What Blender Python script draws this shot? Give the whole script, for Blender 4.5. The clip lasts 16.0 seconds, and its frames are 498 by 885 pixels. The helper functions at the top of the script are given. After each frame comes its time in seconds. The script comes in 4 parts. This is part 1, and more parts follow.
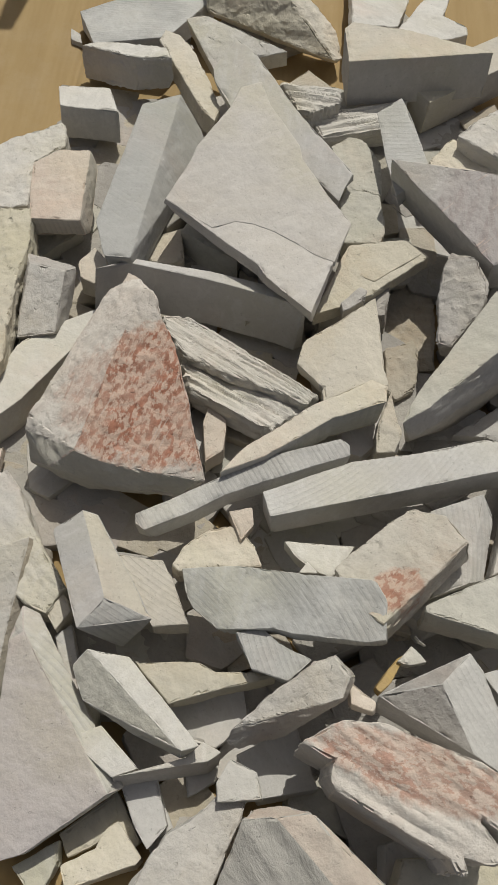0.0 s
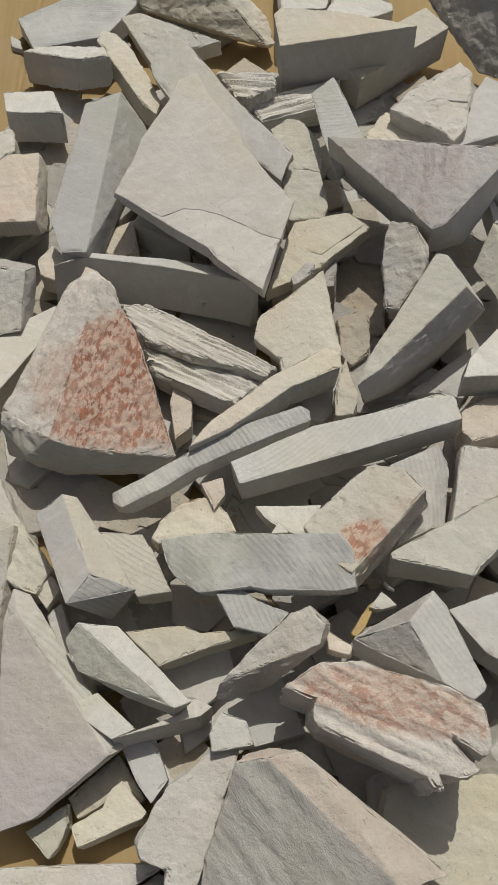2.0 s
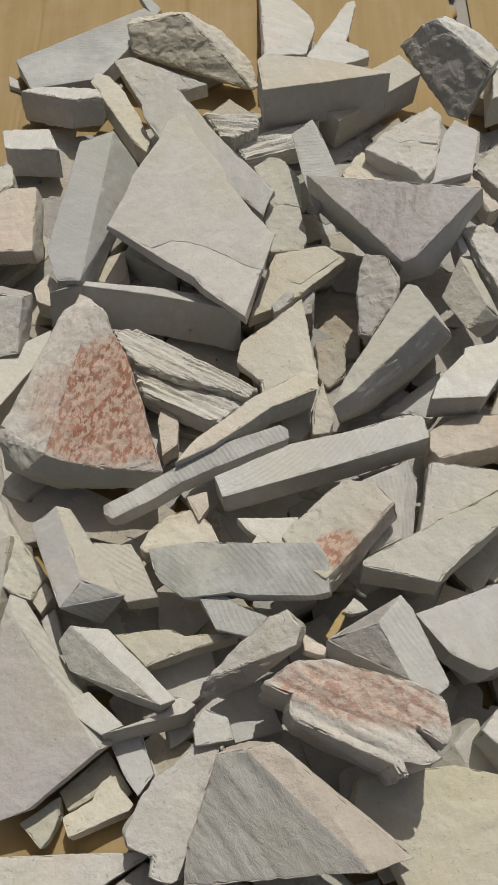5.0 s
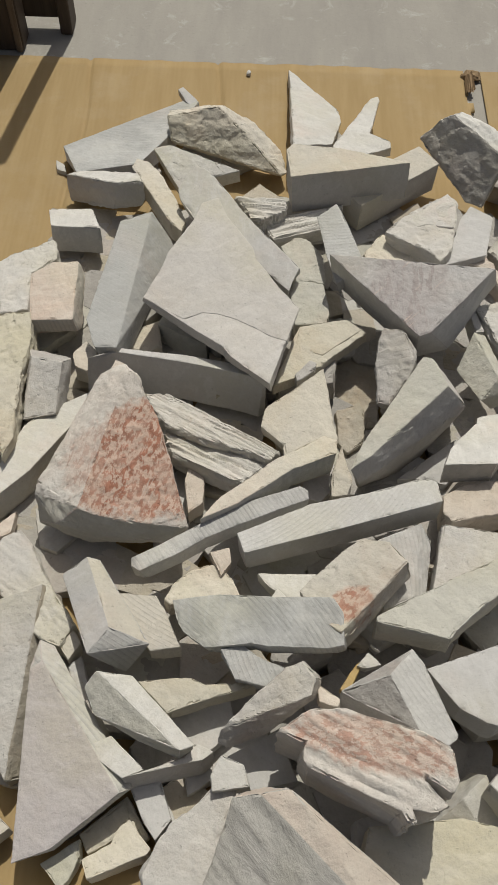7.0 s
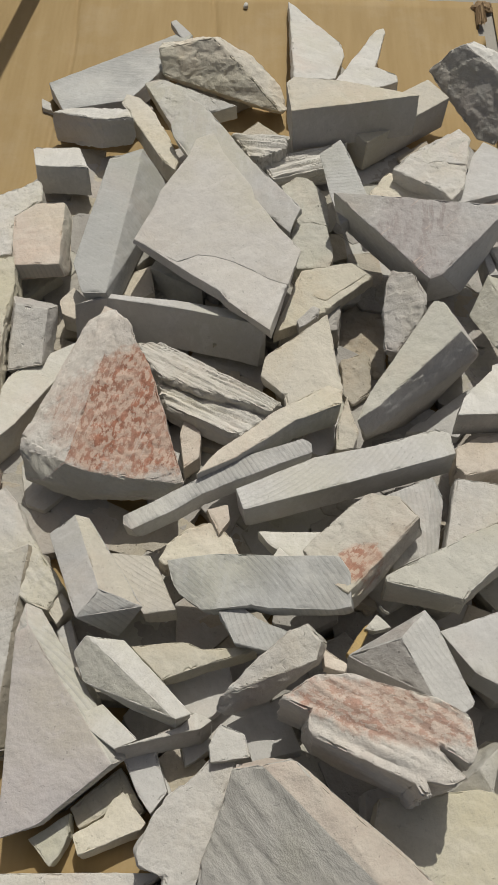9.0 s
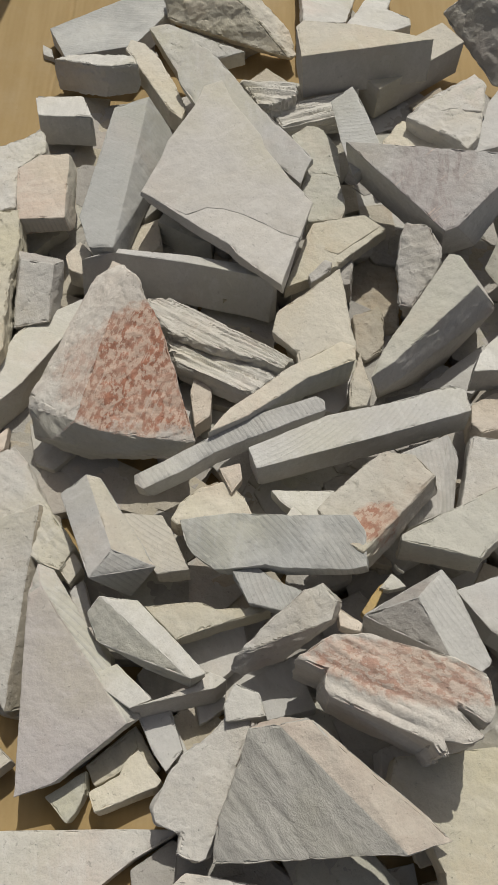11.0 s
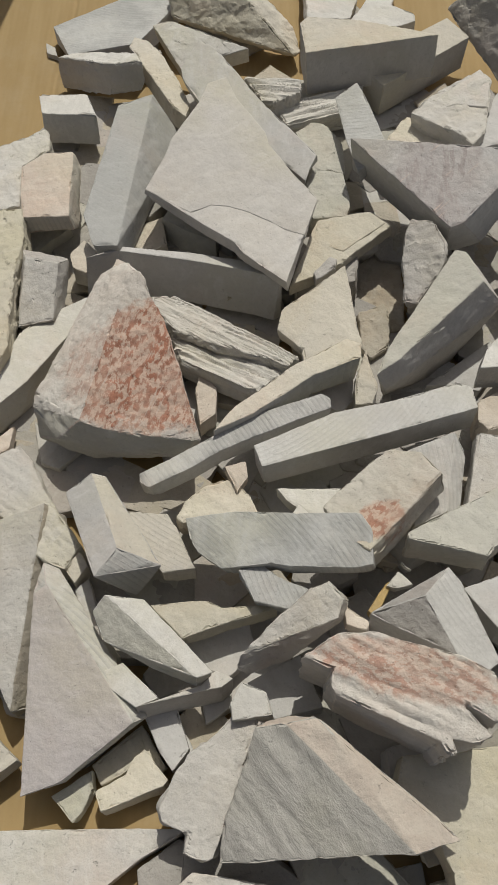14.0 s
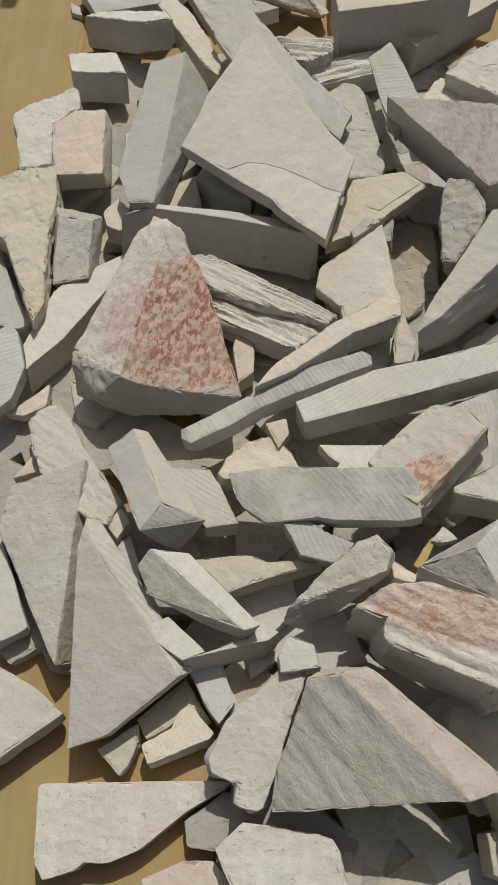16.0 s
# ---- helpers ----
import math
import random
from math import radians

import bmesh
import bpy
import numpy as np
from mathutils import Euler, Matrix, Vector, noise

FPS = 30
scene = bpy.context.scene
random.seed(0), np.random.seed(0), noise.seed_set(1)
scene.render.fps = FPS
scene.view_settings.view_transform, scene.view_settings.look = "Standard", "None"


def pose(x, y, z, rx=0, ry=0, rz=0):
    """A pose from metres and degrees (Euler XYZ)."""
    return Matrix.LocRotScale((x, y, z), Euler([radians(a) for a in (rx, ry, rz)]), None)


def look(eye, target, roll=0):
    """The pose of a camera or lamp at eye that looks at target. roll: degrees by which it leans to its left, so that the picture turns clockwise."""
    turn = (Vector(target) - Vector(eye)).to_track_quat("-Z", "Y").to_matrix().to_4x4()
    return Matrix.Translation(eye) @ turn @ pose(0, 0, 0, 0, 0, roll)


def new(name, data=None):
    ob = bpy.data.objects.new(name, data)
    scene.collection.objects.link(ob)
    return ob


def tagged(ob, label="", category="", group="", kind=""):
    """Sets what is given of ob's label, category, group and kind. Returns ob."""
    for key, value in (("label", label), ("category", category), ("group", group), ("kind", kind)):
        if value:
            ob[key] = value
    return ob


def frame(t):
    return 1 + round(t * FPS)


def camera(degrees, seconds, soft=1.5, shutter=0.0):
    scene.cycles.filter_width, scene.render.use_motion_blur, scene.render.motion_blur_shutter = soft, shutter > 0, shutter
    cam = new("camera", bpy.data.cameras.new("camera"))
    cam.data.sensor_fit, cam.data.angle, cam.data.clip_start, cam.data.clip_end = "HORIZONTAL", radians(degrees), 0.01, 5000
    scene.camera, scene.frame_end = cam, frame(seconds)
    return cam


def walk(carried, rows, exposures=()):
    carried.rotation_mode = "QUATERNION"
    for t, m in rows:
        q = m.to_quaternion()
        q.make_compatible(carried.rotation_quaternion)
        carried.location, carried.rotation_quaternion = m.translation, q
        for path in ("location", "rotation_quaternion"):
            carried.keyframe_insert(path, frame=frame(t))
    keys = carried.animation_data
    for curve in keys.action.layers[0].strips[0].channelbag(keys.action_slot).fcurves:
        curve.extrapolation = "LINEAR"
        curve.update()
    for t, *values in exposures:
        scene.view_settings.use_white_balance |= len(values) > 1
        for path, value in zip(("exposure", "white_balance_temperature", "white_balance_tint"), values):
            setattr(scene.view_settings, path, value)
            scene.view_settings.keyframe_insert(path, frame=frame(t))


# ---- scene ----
cam = camera(31.6, 16.0, soft=1.15)
PATH = [
    (0, (0.033, -0.029, 0.857), (0.021, 0.84, -0.944), 4.7),
    (0.5, (0.022, -0.032, 0.915), (0.055, 0.806, -0.901), 5.8),
    (1, (0.035, -0.051, 0.869), (0.054, 0.8, -0.941), 2.8),
    (1.5, (0.048, -0.058, 0.884), (0.072, 0.792, -0.926), 2.1),
    (2, (0.053, -0.063, 0.892), (0.076, 0.785, -0.919), 1.6),
    (2.5, (0.053, -0.067, 0.898), (0.078, 0.776, -0.916), 1.5),
    (3, (0.056, -0.071, 0.908), (0.081, 0.777, -0.903), 1.5),
    (3.5, (0.048, -0.08, 0.922), (0.078, 0.781, -0.883), 1.8),
    (5.8, (0.075, -0.105, 0.956), (0.136, 0.837, -0.806), 3.9),
    (5.9, (0.078, -0.107, 0.959), (0.095, 0.846, -0.8), 1.2),
    (6, (0.066, -0.112, 0.966), (0.076, 0.858, -0.783), 1.3),
    (6.5, (0.052, -0.128, 0.981), (0.052, 0.88, -0.746), 1.3),
    (7, (0.055, -0.136, 0.986), (0.055, 0.907, -0.721), 1.9),
    (7.5, (0.053, -0.144, 0.988), (0.052, 0.901, -0.718), 1.8),
    (8, (0.054, -0.142, 0.981), (0.057, 0.903, -0.724), 2.0),
    (8.5, (0.056, -0.135, 0.967), (0.061, 0.907, -0.741), 2.1),
    (9, (0.057, -0.118, 0.92), (0.058, 0.861, -0.823), 1.6),
    (9.5, (0.05, -0.109, 0.909), (0.046, 0.812, -0.866), 1.1),
    (9.7, (0.046, -0.109, 0.908), (0.048, 0.802, -0.872), 1.5),
    (12, (0.047, -0.108, 0.91), (0.039, 0.779, -0.883), 0.7),
    (12.5, (0.051, -0.104, 0.906), (0.04, 0.783, -0.887), 0.5),
    (13, (0.051, -0.105, 0.909), (0.043, 0.78, -0.884), 0.6),
    (13.5, (0.049, -0.108, 0.906), (0.036, 0.778, -0.887), 0.3),
    (14, (0.046, -0.108, 0.906), (0.033, 0.778, -0.887), 0.3),
    (14.5, (0.05, -0.108, 0.911), (0.034, 0.775, -0.883), 0.0),
    (15, (0.048, -0.108, 0.912), (0.028, 0.774, -0.883), -0.1),
    (15.5, (0.042, -0.109, 0.914), (0.013, 0.772, -0.882), -0.6),
    (16, (-0.007, -0.135, 0.889), (0.006, 0.724, -0.917), 2.0),
]
EXPOSURES = [(0, 0.0), (3, -0.05), (5.8, -0.05), (6.5, 0.04), (7, 0.07), (8.5, 0.05), (9.5, -0.02), (12.5, -0.02), (16, -0.04)]
walk(cam, [(t, look(eye, target, roll)) for t, eye, target, roll in PATH], EXPOSURES)

# ---- light ----
world = bpy.data.worlds.new("sky")
scene.world = world
world.use_nodes = True
wn = world.node_tree
sky = wn.nodes.new("ShaderNodeTexSky")
sky.sky_type, sky.sun_disc = "NISHITA", False
SUN_HIGH, SUN_RIGHT = 60.0, 10.0
sky.air_density, sky.dust_density, sky.ozone_density = 0.8, 4.0, 0.3
sky.sun_elevation, sky.sun_rotation = radians(SUN_HIGH), radians(SUN_RIGHT)
hazy = wn.nodes.new("ShaderNodeHueSaturation")
hazy.inputs["Saturation"].default_value = 0.55
wn.links.new(sky.outputs[0], hazy.inputs["Color"])
wn.links.new(hazy.outputs[0], wn.nodes["Background"].inputs[0])
wn.nodes["Background"].inputs[1].default_value = 0.053
sun = new("sun", bpy.data.lights.new("sun", "SUN"))
sun.data.energy, sun.data.angle, sun.data.color = 2.64, radians(0.5), (1.0, 0.965, 0.87)
ch = math.cos(radians(SUN_HIGH))
sun.matrix_world = look((ch * math.sin(radians(SUN_RIGHT)) * 5, ch * math.cos(radians(SUN_RIGHT)) * 5, math.sin(radians(SUN_HIGH)) * 5), (0, 0, 0))


# ---- materials ----
def material(name, rough=0.85):
    m = bpy.data.materials.new(name)
    m.use_nodes = True
    b = m.node_tree.nodes["Principled BSDF"]
    b.inputs["Roughness"].default_value = rough
    b.inputs["Specular IOR Level"].default_value = 0.3
    return m, m.node_tree, b


def node(nt, kind, **values):
    n = nt.nodes.new(kind)
    for key, value in values.items():
        n.inputs[key.replace("_", " ")].default_value = value
    return n


def mixed(nt, a, b, fac, blend="MIX"):
    """A colour mix; a, b and fac are sockets or values."""
    n = nt.nodes.new("ShaderNodeMix")
    n.data_type, n.blend_type = "RGBA", blend
    for socket, value in ((n.inputs[6], a), (n.inputs[7], b), (n.inputs[0], fac)):
        if isinstance(value, bpy.types.NodeSocket):
            nt.links.new(value, socket)
        else:
            socket.default_value = (*value, 1) if isinstance(value, tuple) else value
    return n.outputs[2]


def ramp(nt, value, lo, hi, a=0.0, b=1.0):
    n = nt.nodes.new("ShaderNodeMapRange")
    nt.links.new(value, n.inputs[0])
    for i, v in enumerate((lo, hi, a, b)):
        n.inputs[i + 1].default_value = v
    return n.outputs[0]


def times(nt, a, b, op="MULTIPLY"):
    n = nt.nodes.new("ShaderNodeMath")
    n.operation = op
    for socket, value in ((n.inputs[0], a), (n.inputs[1], b)):
        if isinstance(value, bpy.types.NodeSocket):
            nt.links.new(value, socket)
        else:
            socket.default_value = value
    return n.outputs[0]


def noise_of(nt, where, scale, detail=5.0, rough=0.55, distort=0.0):
    n = node(nt, "ShaderNodeTexNoise", Scale=scale, Detail=detail, Roughness=rough, Distortion=distort)
    nt.links.new(where, n.inputs["Vector"])
    return n.outputs[0]


def spread(nt, seed_shift=7.0):
    """Object coordinates, shifted by each stone's own random number."""
    co = nt.nodes.new("ShaderNodeTexCoord")
    info = nt.nodes.new("ShaderNodeObjectInfo")
    add = nt.nodes.new("ShaderNodeVectorMath")
    add.operation = "ADD"
    nt.links.new(co.outputs["Object"], add.inputs[0])
    nt.links.new(times(nt, info.outputs["Random"], seed_shift), add.inputs[1])
    return co.outputs["Object"], add.outputs[0], info.outputs["Random"]


def stretched(nt, where, scale):
    mp = nt.nodes.new("ShaderNodeMapping")
    mp.inputs["Scale"].default_value = scale
    nt.links.new(where, mp.inputs[0])
    return mp.outputs[0]


def turned(nt, where, turn, scale):
    """Coordinates in a frame turned about z, each axis multiplied by its scale."""
    mp = nt.nodes.new("ShaderNodeMapping")
    mp.vector_type = "TEXTURE"
    mp.inputs["Rotation"].default_value = (0, 0, radians(turn))
    mp.inputs["Scale"].default_value = tuple(1 / c for c in scale)
    nt.links.new(where, mp.inputs[0])
    return mp.outputs[0]


def saw_arcs(nt, where, angle, reach=0.3):
    """Coordinates whose x runs across the arcs that a round saw leaves."""
    mp = nt.nodes.new("ShaderNodeMapping")
    mp.inputs["Rotation"].default_value, mp.inputs["Location"].default_value = (0, 0, radians(angle)), (reach, 0.07, 0)
    nt.links.new(where, mp.inputs[0])
    parts = nt.nodes.new("ShaderNodeSeparateXYZ")
    nt.links.new(mp.outputs[0], parts.inputs[0])
    flat = nt.nodes.new("ShaderNodeCombineXYZ")
    nt.links.new(parts.outputs[0], flat.inputs[0])
    nt.links.new(parts.outputs[1], flat.inputs[1])
    far = nt.nodes.new("ShaderNodeVectorMath")
    far.operation = "LENGTH"
    nt.links.new(flat.outputs[0], far.inputs[0])
    out = nt.nodes.new("ShaderNodeCombineXYZ")
    nt.links.new(far.outputs["Value"], out.inputs[0])
    nt.links.new(times(nt, parts.outputs[1], 0.07), out.inputs[1])
    return out.outputs[0]


def stone_material(name, base, other, stain=(0.5, 0.42, 0.27), stained=0.3, saw=None, relief=0.5, grain=None, red=None, streak=None, depth=1.0, grain_turn=0, fleck=(0, (0.55, 1.0, 1.0))):
    """Dusty cut stone. saw: the angle of the saw ridges; grain: a stretch for layered stone; red: centre, size and strength of a rust stain."""
    m, nt, b = material(name, 0.92)
    plain, own, rnd = spread(nt)
    colour = mixed(nt, base, other, ramp(nt, noise_of(nt, own, 11, 4, 0.6), 0.38, 0.66))
    colour = mixed(nt, colour, stain, times(nt, ramp(nt, noise_of(nt, turned(nt, own, grain_turn, streak) if streak else own, 9, 6, 0.65, 0.6), 0.50, 0.70), stained))
    # pale yellow-green bloom and pinkish bloom in broad soft patches
    colour = mixed(nt, colour, tuple(c * k for c, k in zip(base, (1.03, 1.01, 0.86))), times(nt, ramp(nt, noise_of(nt, own, 5.5, 3, 0.5), 0.50, 0.68), 0.6))
    colour = mixed(nt, colour, tuple(c * k for c, k in zip(base, (1.06, 0.94, 0.88))), times(nt, ramp(nt, noise_of(nt, stretched(nt, own, (1.0, 1.0, 1.3)), 8.5, 4, 0.55), 0.55, 0.72), 0.55))
    fine = noise_of(nt, own, 260, 4, 0.65)
    colour = mixed(nt, colour, tuple(0.76 * c for c in base), times(nt, ramp(nt, fine, 0.48, 0.70), 0.34))
    scuffs = noise_of(nt, stretched(nt, own, (1.0, 0.35, 0.7)), 75, 6, 0.7, 0.5)
    colour = mixed(nt, colour, tuple(min(0.8, 1.13 * c) for c in base), times(nt, ramp(nt, scuffs, 0.50, 0.62), 0.45))
    pitted = ramp(nt, noise_of(nt, own, 210, 3, 0.55), 0.665, 0.72)
    colour = mixed(nt, colour, tuple(0.55 * c for c in other), times(nt, pitted, 0.3))
    if red:
        centre, turn, size, power, tint, veil = red
        mp = nt.nodes.new("ShaderNodeMapping")
        mp.vector_type = "TEXTURE"
        mp.inputs["Location"].default_value, mp.inputs["Rotation"].default_value, mp.inputs["Scale"].default_value = (*centre, 0), (0, 0, radians(turn)), (*size, 0.04)
        nt.links.new(plain, mp.inputs[0])
        d = nt.nodes.new("ShaderNodeVectorMath")
        d.operation = "LENGTH"
        nt.links.new(mp.outputs[0], d.inputs[0])
        near = ramp(nt, times(nt, d.outputs["Value"], times(nt, noise_of(nt, plain, 38, 6, 0.7), 1.3), "ADD"), 1.72, 1.48)
        flecked = turned(nt, plain, *fleck)
        spots = ramp(nt, noise_of(nt, flecked, 175, 4, 0.64, 0.2), 0.475, 0.535)
        clumps = ramp(nt, noise_of(nt, flecked, 42, 4, 0.6), 0.38, 0.58, 0.45, 1.0)
        colour = mixed(nt, colour, veil, times(nt, near, 0.78 * power))
        tint = mixed(nt, tint, tuple(1.55 * c for c in tint), ramp(nt, noise_of(nt, plain, 70, 5, 0.7), 0.4, 0.62))
        colour = mixed(nt, colour, tint, times(nt, times(nt, times(nt, near, spots), clumps), 0.92 * power))
        scratch = noise_of(nt, turned(nt, plain, turn + 58, (0.09, 1.6, 1.0)), 150, 3, 0.5)
        colour = mixed(nt, colour, (0.58, 0.47, 0.40), times(nt, times(nt, near, ramp(nt, scratch, 0.64, 0.68)), 0.7))
    grooves = None
    if saw is not None:
        arcs = saw_arcs(nt, plain, saw)
        w = node(nt, "ShaderNodeTexWave", Scale=62, Distortion=1.1, Detail=2, Detail_Scale=0.6)
        w.wave_profile = "SAW"
        nt.links.new(arcs, w.inputs[0])
        uneven = times(nt, noise_of(nt, arcs, 240, 3, 0.6), 0.4)
        fade = ramp(nt, noise_of(nt, own, 20, 5, 0.6), 0.36, 0.58, 0.12, 1.0)
        ridged = times(nt, times(nt, w.outputs[1], 0.7), uneven, "ADD")
        grooves = times(nt, ridged, fade)
        # shade in the saw grooves, put into the colour besides the bump
        colour = mixed(nt, colour, tuple(0.62 * c for c in base), times(nt, ramp(nt, ridged, 0.62, 0.22), times(nt, fade, 0.34 * depth)))
    tone = nt.nodes.new("ShaderNodeHueSaturation")
    nt.links.new(colour, tone.inputs["Color"])
    nt.links.new(ramp(nt, rnd, 0, 1, 0.88, 1.06), tone.inputs["Value"])
    nt.links.new(tone.outputs[0], b.inputs["Base Color"])
    lumps = times(nt, noise_of(nt, own, 70, 7, 0.6), 0.85)
    if grain:
        layers = noise_of(nt, turned(nt, own, grain_turn, grain), 40, 8, 0.7, 0.4)
        lumps = times(nt, times(nt, layers, 2.2), lumps, "ADD")
    height = times(nt, times(nt, lumps, times(nt, fine, 0.09), "ADD"), times(nt, pitted, -0.14), "ADD")
    bump = node(nt, "ShaderNodeBump", Strength=min(1.0, relief * 1.4), Distance=0.0040)
    nt.links.new(height, bump.inputs["Height"])
    last = bump
    if grooves is not None:
        last = node(nt, "ShaderNodeBump", Strength=1.0, Distance=0.0017 * depth)
        nt.links.new(grooves, last.inputs["Height"])
        nt.links.new(bump.outputs[0], last.inputs["Normal"])
    nt.links.new(last.outputs[0], b.inputs["Normal"])
    return m


ORE = [(-0.006, -0.004), (-0.025, -0.018), (-0.026, 0.019), (-0.005, -0.010)]
ORE_TURN = [-66, -5, 4, 29]
RUST, VEIL = (0.265, 0.108, 0.066), (0.55, 0.37, 0.275)
STONE = {
    "grey": stone_material("grey_stone", (0.53, 0.52, 0.50), (0.475, 0.46, 0.44), (0.5, 0.46, 0.35), stained=0.3, relief=0.3),
    "white": stone_material("white_stone", (0.62, 0.605, 0.565), (0.55, 0.535, 0.495), (0.56, 0.51, 0.39), stained=0.35, relief=0.45),
    "cream": stone_material("cream_stone", (0.60, 0.56, 0.475), (0.54, 0.51, 0.45), (0.56, 0.47, 0.32), 0.4, relief=0.6),
    "buff": stone_material("buff_stone", (0.53, 0.495, 0.41), (0.48, 0.455, 0.39), (0.5, 0.41, 0.26), 0.5, relief=0.6),
    "green": stone_material("greenish_stone", (0.50, 0.485, 0.425), (0.45, 0.44, 0.395), (0.5, 0.46, 0.33), 0.35, relief=0.6),
    "pale": stone_material("pale_stone", (0.57, 0.55, 0.51), (0.50, 0.475, 0.435), (0.54, 0.46, 0.34), 0.35, relief=0.8),
    "pink": stone_material("pink_stone", (0.60, 0.54, 0.465), (0.56, 0.475, 0.405), (0.53, 0.35, 0.26), 0.4, relief=0.6),
    "lilac": stone_material("lilac_stone", (0.535, 0.512, 0.478), (0.485, 0.462, 0.432), (0.53, 0.47, 0.37), 0.25, relief=0.45),
    "mauve": stone_material("mauve_grey_stone", (0.535, 0.497, 0.48), (0.49, 0.455, 0.44), (0.53, 0.46, 0.38), 0.25, relief=0.5),
    "purple": stone_material("purple_streaked_stone", (0.50, 0.485, 0.465), (0.44, 0.41, 0.40), (0.36, 0.31, 0.29), 0.4, relief=0.6, streak=(0.35, 3.0, 1.0), grain_turn=137, fleck=(137, (0.14, 0.55, 1.0)), red=(ORE[3], ORE_TURN[3], (0.045, 0.1), 0.55, (0.27, 0.225, 0.21), (0.43, 0.39, 0.37))),
    "slate": stone_material("slaty_stone", (0.53, 0.508, 0.465), (0.45, 0.435, 0.395), (0.47, 0.42, 0.31), 0.3, relief=0.36, grain=(0.45, 1.0, 0.6), grain_turn=-62, streak=(0.6, 1.6, 1.0)),
    "layered": stone_material("bedded_stone", (0.58, 0.555, 0.485), (0.51, 0.485, 0.42), (0.5, 0.43, 0.3), 0.35, relief=0.38, grain=(0.3, 0.3, 1.8)),
    "brown": stone_material("buff_broken_stone", (0.48, 0.44, 0.37), (0.41, 0.37, 0.305), (0.45, 0.33, 0.2), 0.4, relief=1.0),
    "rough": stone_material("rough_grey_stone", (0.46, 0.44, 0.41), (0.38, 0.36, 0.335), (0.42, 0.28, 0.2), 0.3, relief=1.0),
    # own colour of the dark rock; on other stones it paints shade
    "dark": stone_material("dark_and_shaded_stone", (0.42, 0.40, 0.37), (0.34, 0.325, 0.30), stained=0.1, relief=1.0),
    "bark": stone_material("layered_stone", (0.63, 0.61, 0.56), (0.56, 0.53, 0.48), stained=0.3, relief=0.42, grain=(0.25, 2.6, 1.6)),
    "rim": stone_material("pinkish_broken_stone", (0.64, 0.605, 0.55), (0.59, 0.54, 0.48), (0.54, 0.42, 0.35), 0.3, relief=0.6, red=(ORE[0], ORE_TURN[0], (0.1, 0.06), 0.45, RUST, VEIL)),
    "ochre": stone_material("ochre_stone", (0.50, 0.36, 0.14), (0.46, 0.34, 0.18), stained=0.3, relief=0.5),
    "ore": stone_material("rust_stained_stone", (0.60, 0.56, 0.51), (0.55, 0.49, 0.44), stained=0.2, relief=0.8, red=(ORE[0], ORE_TURN[0], (0.12, 0.07), 0.95, RUST, VEIL)),
    "ore2": stone_material("rust_spotted_stone", (0.55, 0.52, 0.455), (0.49, 0.455, 0.395), (0.5, 0.36, 0.27), 0.5, relief=0.9, red=(ORE[1], ORE_TURN[1], (0.03, 0.018), 0.8, RUST, VEIL)),
    "ore3": stone_material("rust_topped_stone", (0.60, 0.57, 0.52), (0.54, 0.50, 0.45), stained=0.25, relief=1.0, red=(ORE[2], ORE_TURN[2], (0.08, 0.022), 0.58, RUST, VEIL)),
}
SAWN = {"sawG": ((0.485, 0.485, 0.465), (0.45, 0.445, 0.425)), "sawW": ((0.58, 0.57, 0.54), (0.54, 0.525, 0.50)), "sawC": ((0.575, 0.54, 0.47), (0.53, 0.50, 0.45))}


def stone_look(key):
    if key not in STONE:
        kind, angle, *depth = key.split(":")
        STONE[key] = stone_material("sawn_stone", *SAWN[kind], stained=0.15, saw=float(angle), relief=0.35, depth=float(depth[0]) if depth else 1.0)
    return STONE[key]


def cardboard_material():
    m, nt, b = material("cardboard", 0.8)
    co = nt.nodes.new("ShaderNodeTexCoord").outputs["Object"]
    mp = nt.nodes.new("ShaderNodeMapping")
    mp.inputs["Scale"].default_value = (1, 0.12, 1)
    nt.links.new(co, mp.inputs[0])
    colour = mixed(nt, (0.33, 0.232, 0.106), (0.37, 0.266, 0.128), ramp(nt, noise_of(nt, mp.outputs[0], 60, 5), 0.35, 0.65))
    colour = mixed(nt, colour, (0.43, 0.345, 0.225), times(nt, ramp(nt, noise_of(nt, co, 7, 6, 0.7), 0.5, 0.75), 0.45))
    colour = mixed(nt, colour, (0.30, 0.20, 0.10), times(nt, ramp(nt, noise_of(nt, co, 190, 3), 0.6, 0.75), 0.3))
    nt.links.new(colour, b.inputs["Base Color"])
    w = node(nt, "ShaderNodeTexWave", Scale=40, Distortion=0.3)
    nt.links.new(co, w.inputs[0])
    bump = node(nt, "ShaderNodeBump", Strength=0.12, Distance=0.001)
    nt.links.new(times(nt, w.outputs[1], times(nt, noise_of(nt, co, 30, 5), 2.0), "ADD"), bump.inputs["Height"])
    nt.links.new(bump.outputs[0], b.inputs["Normal"])
    return m


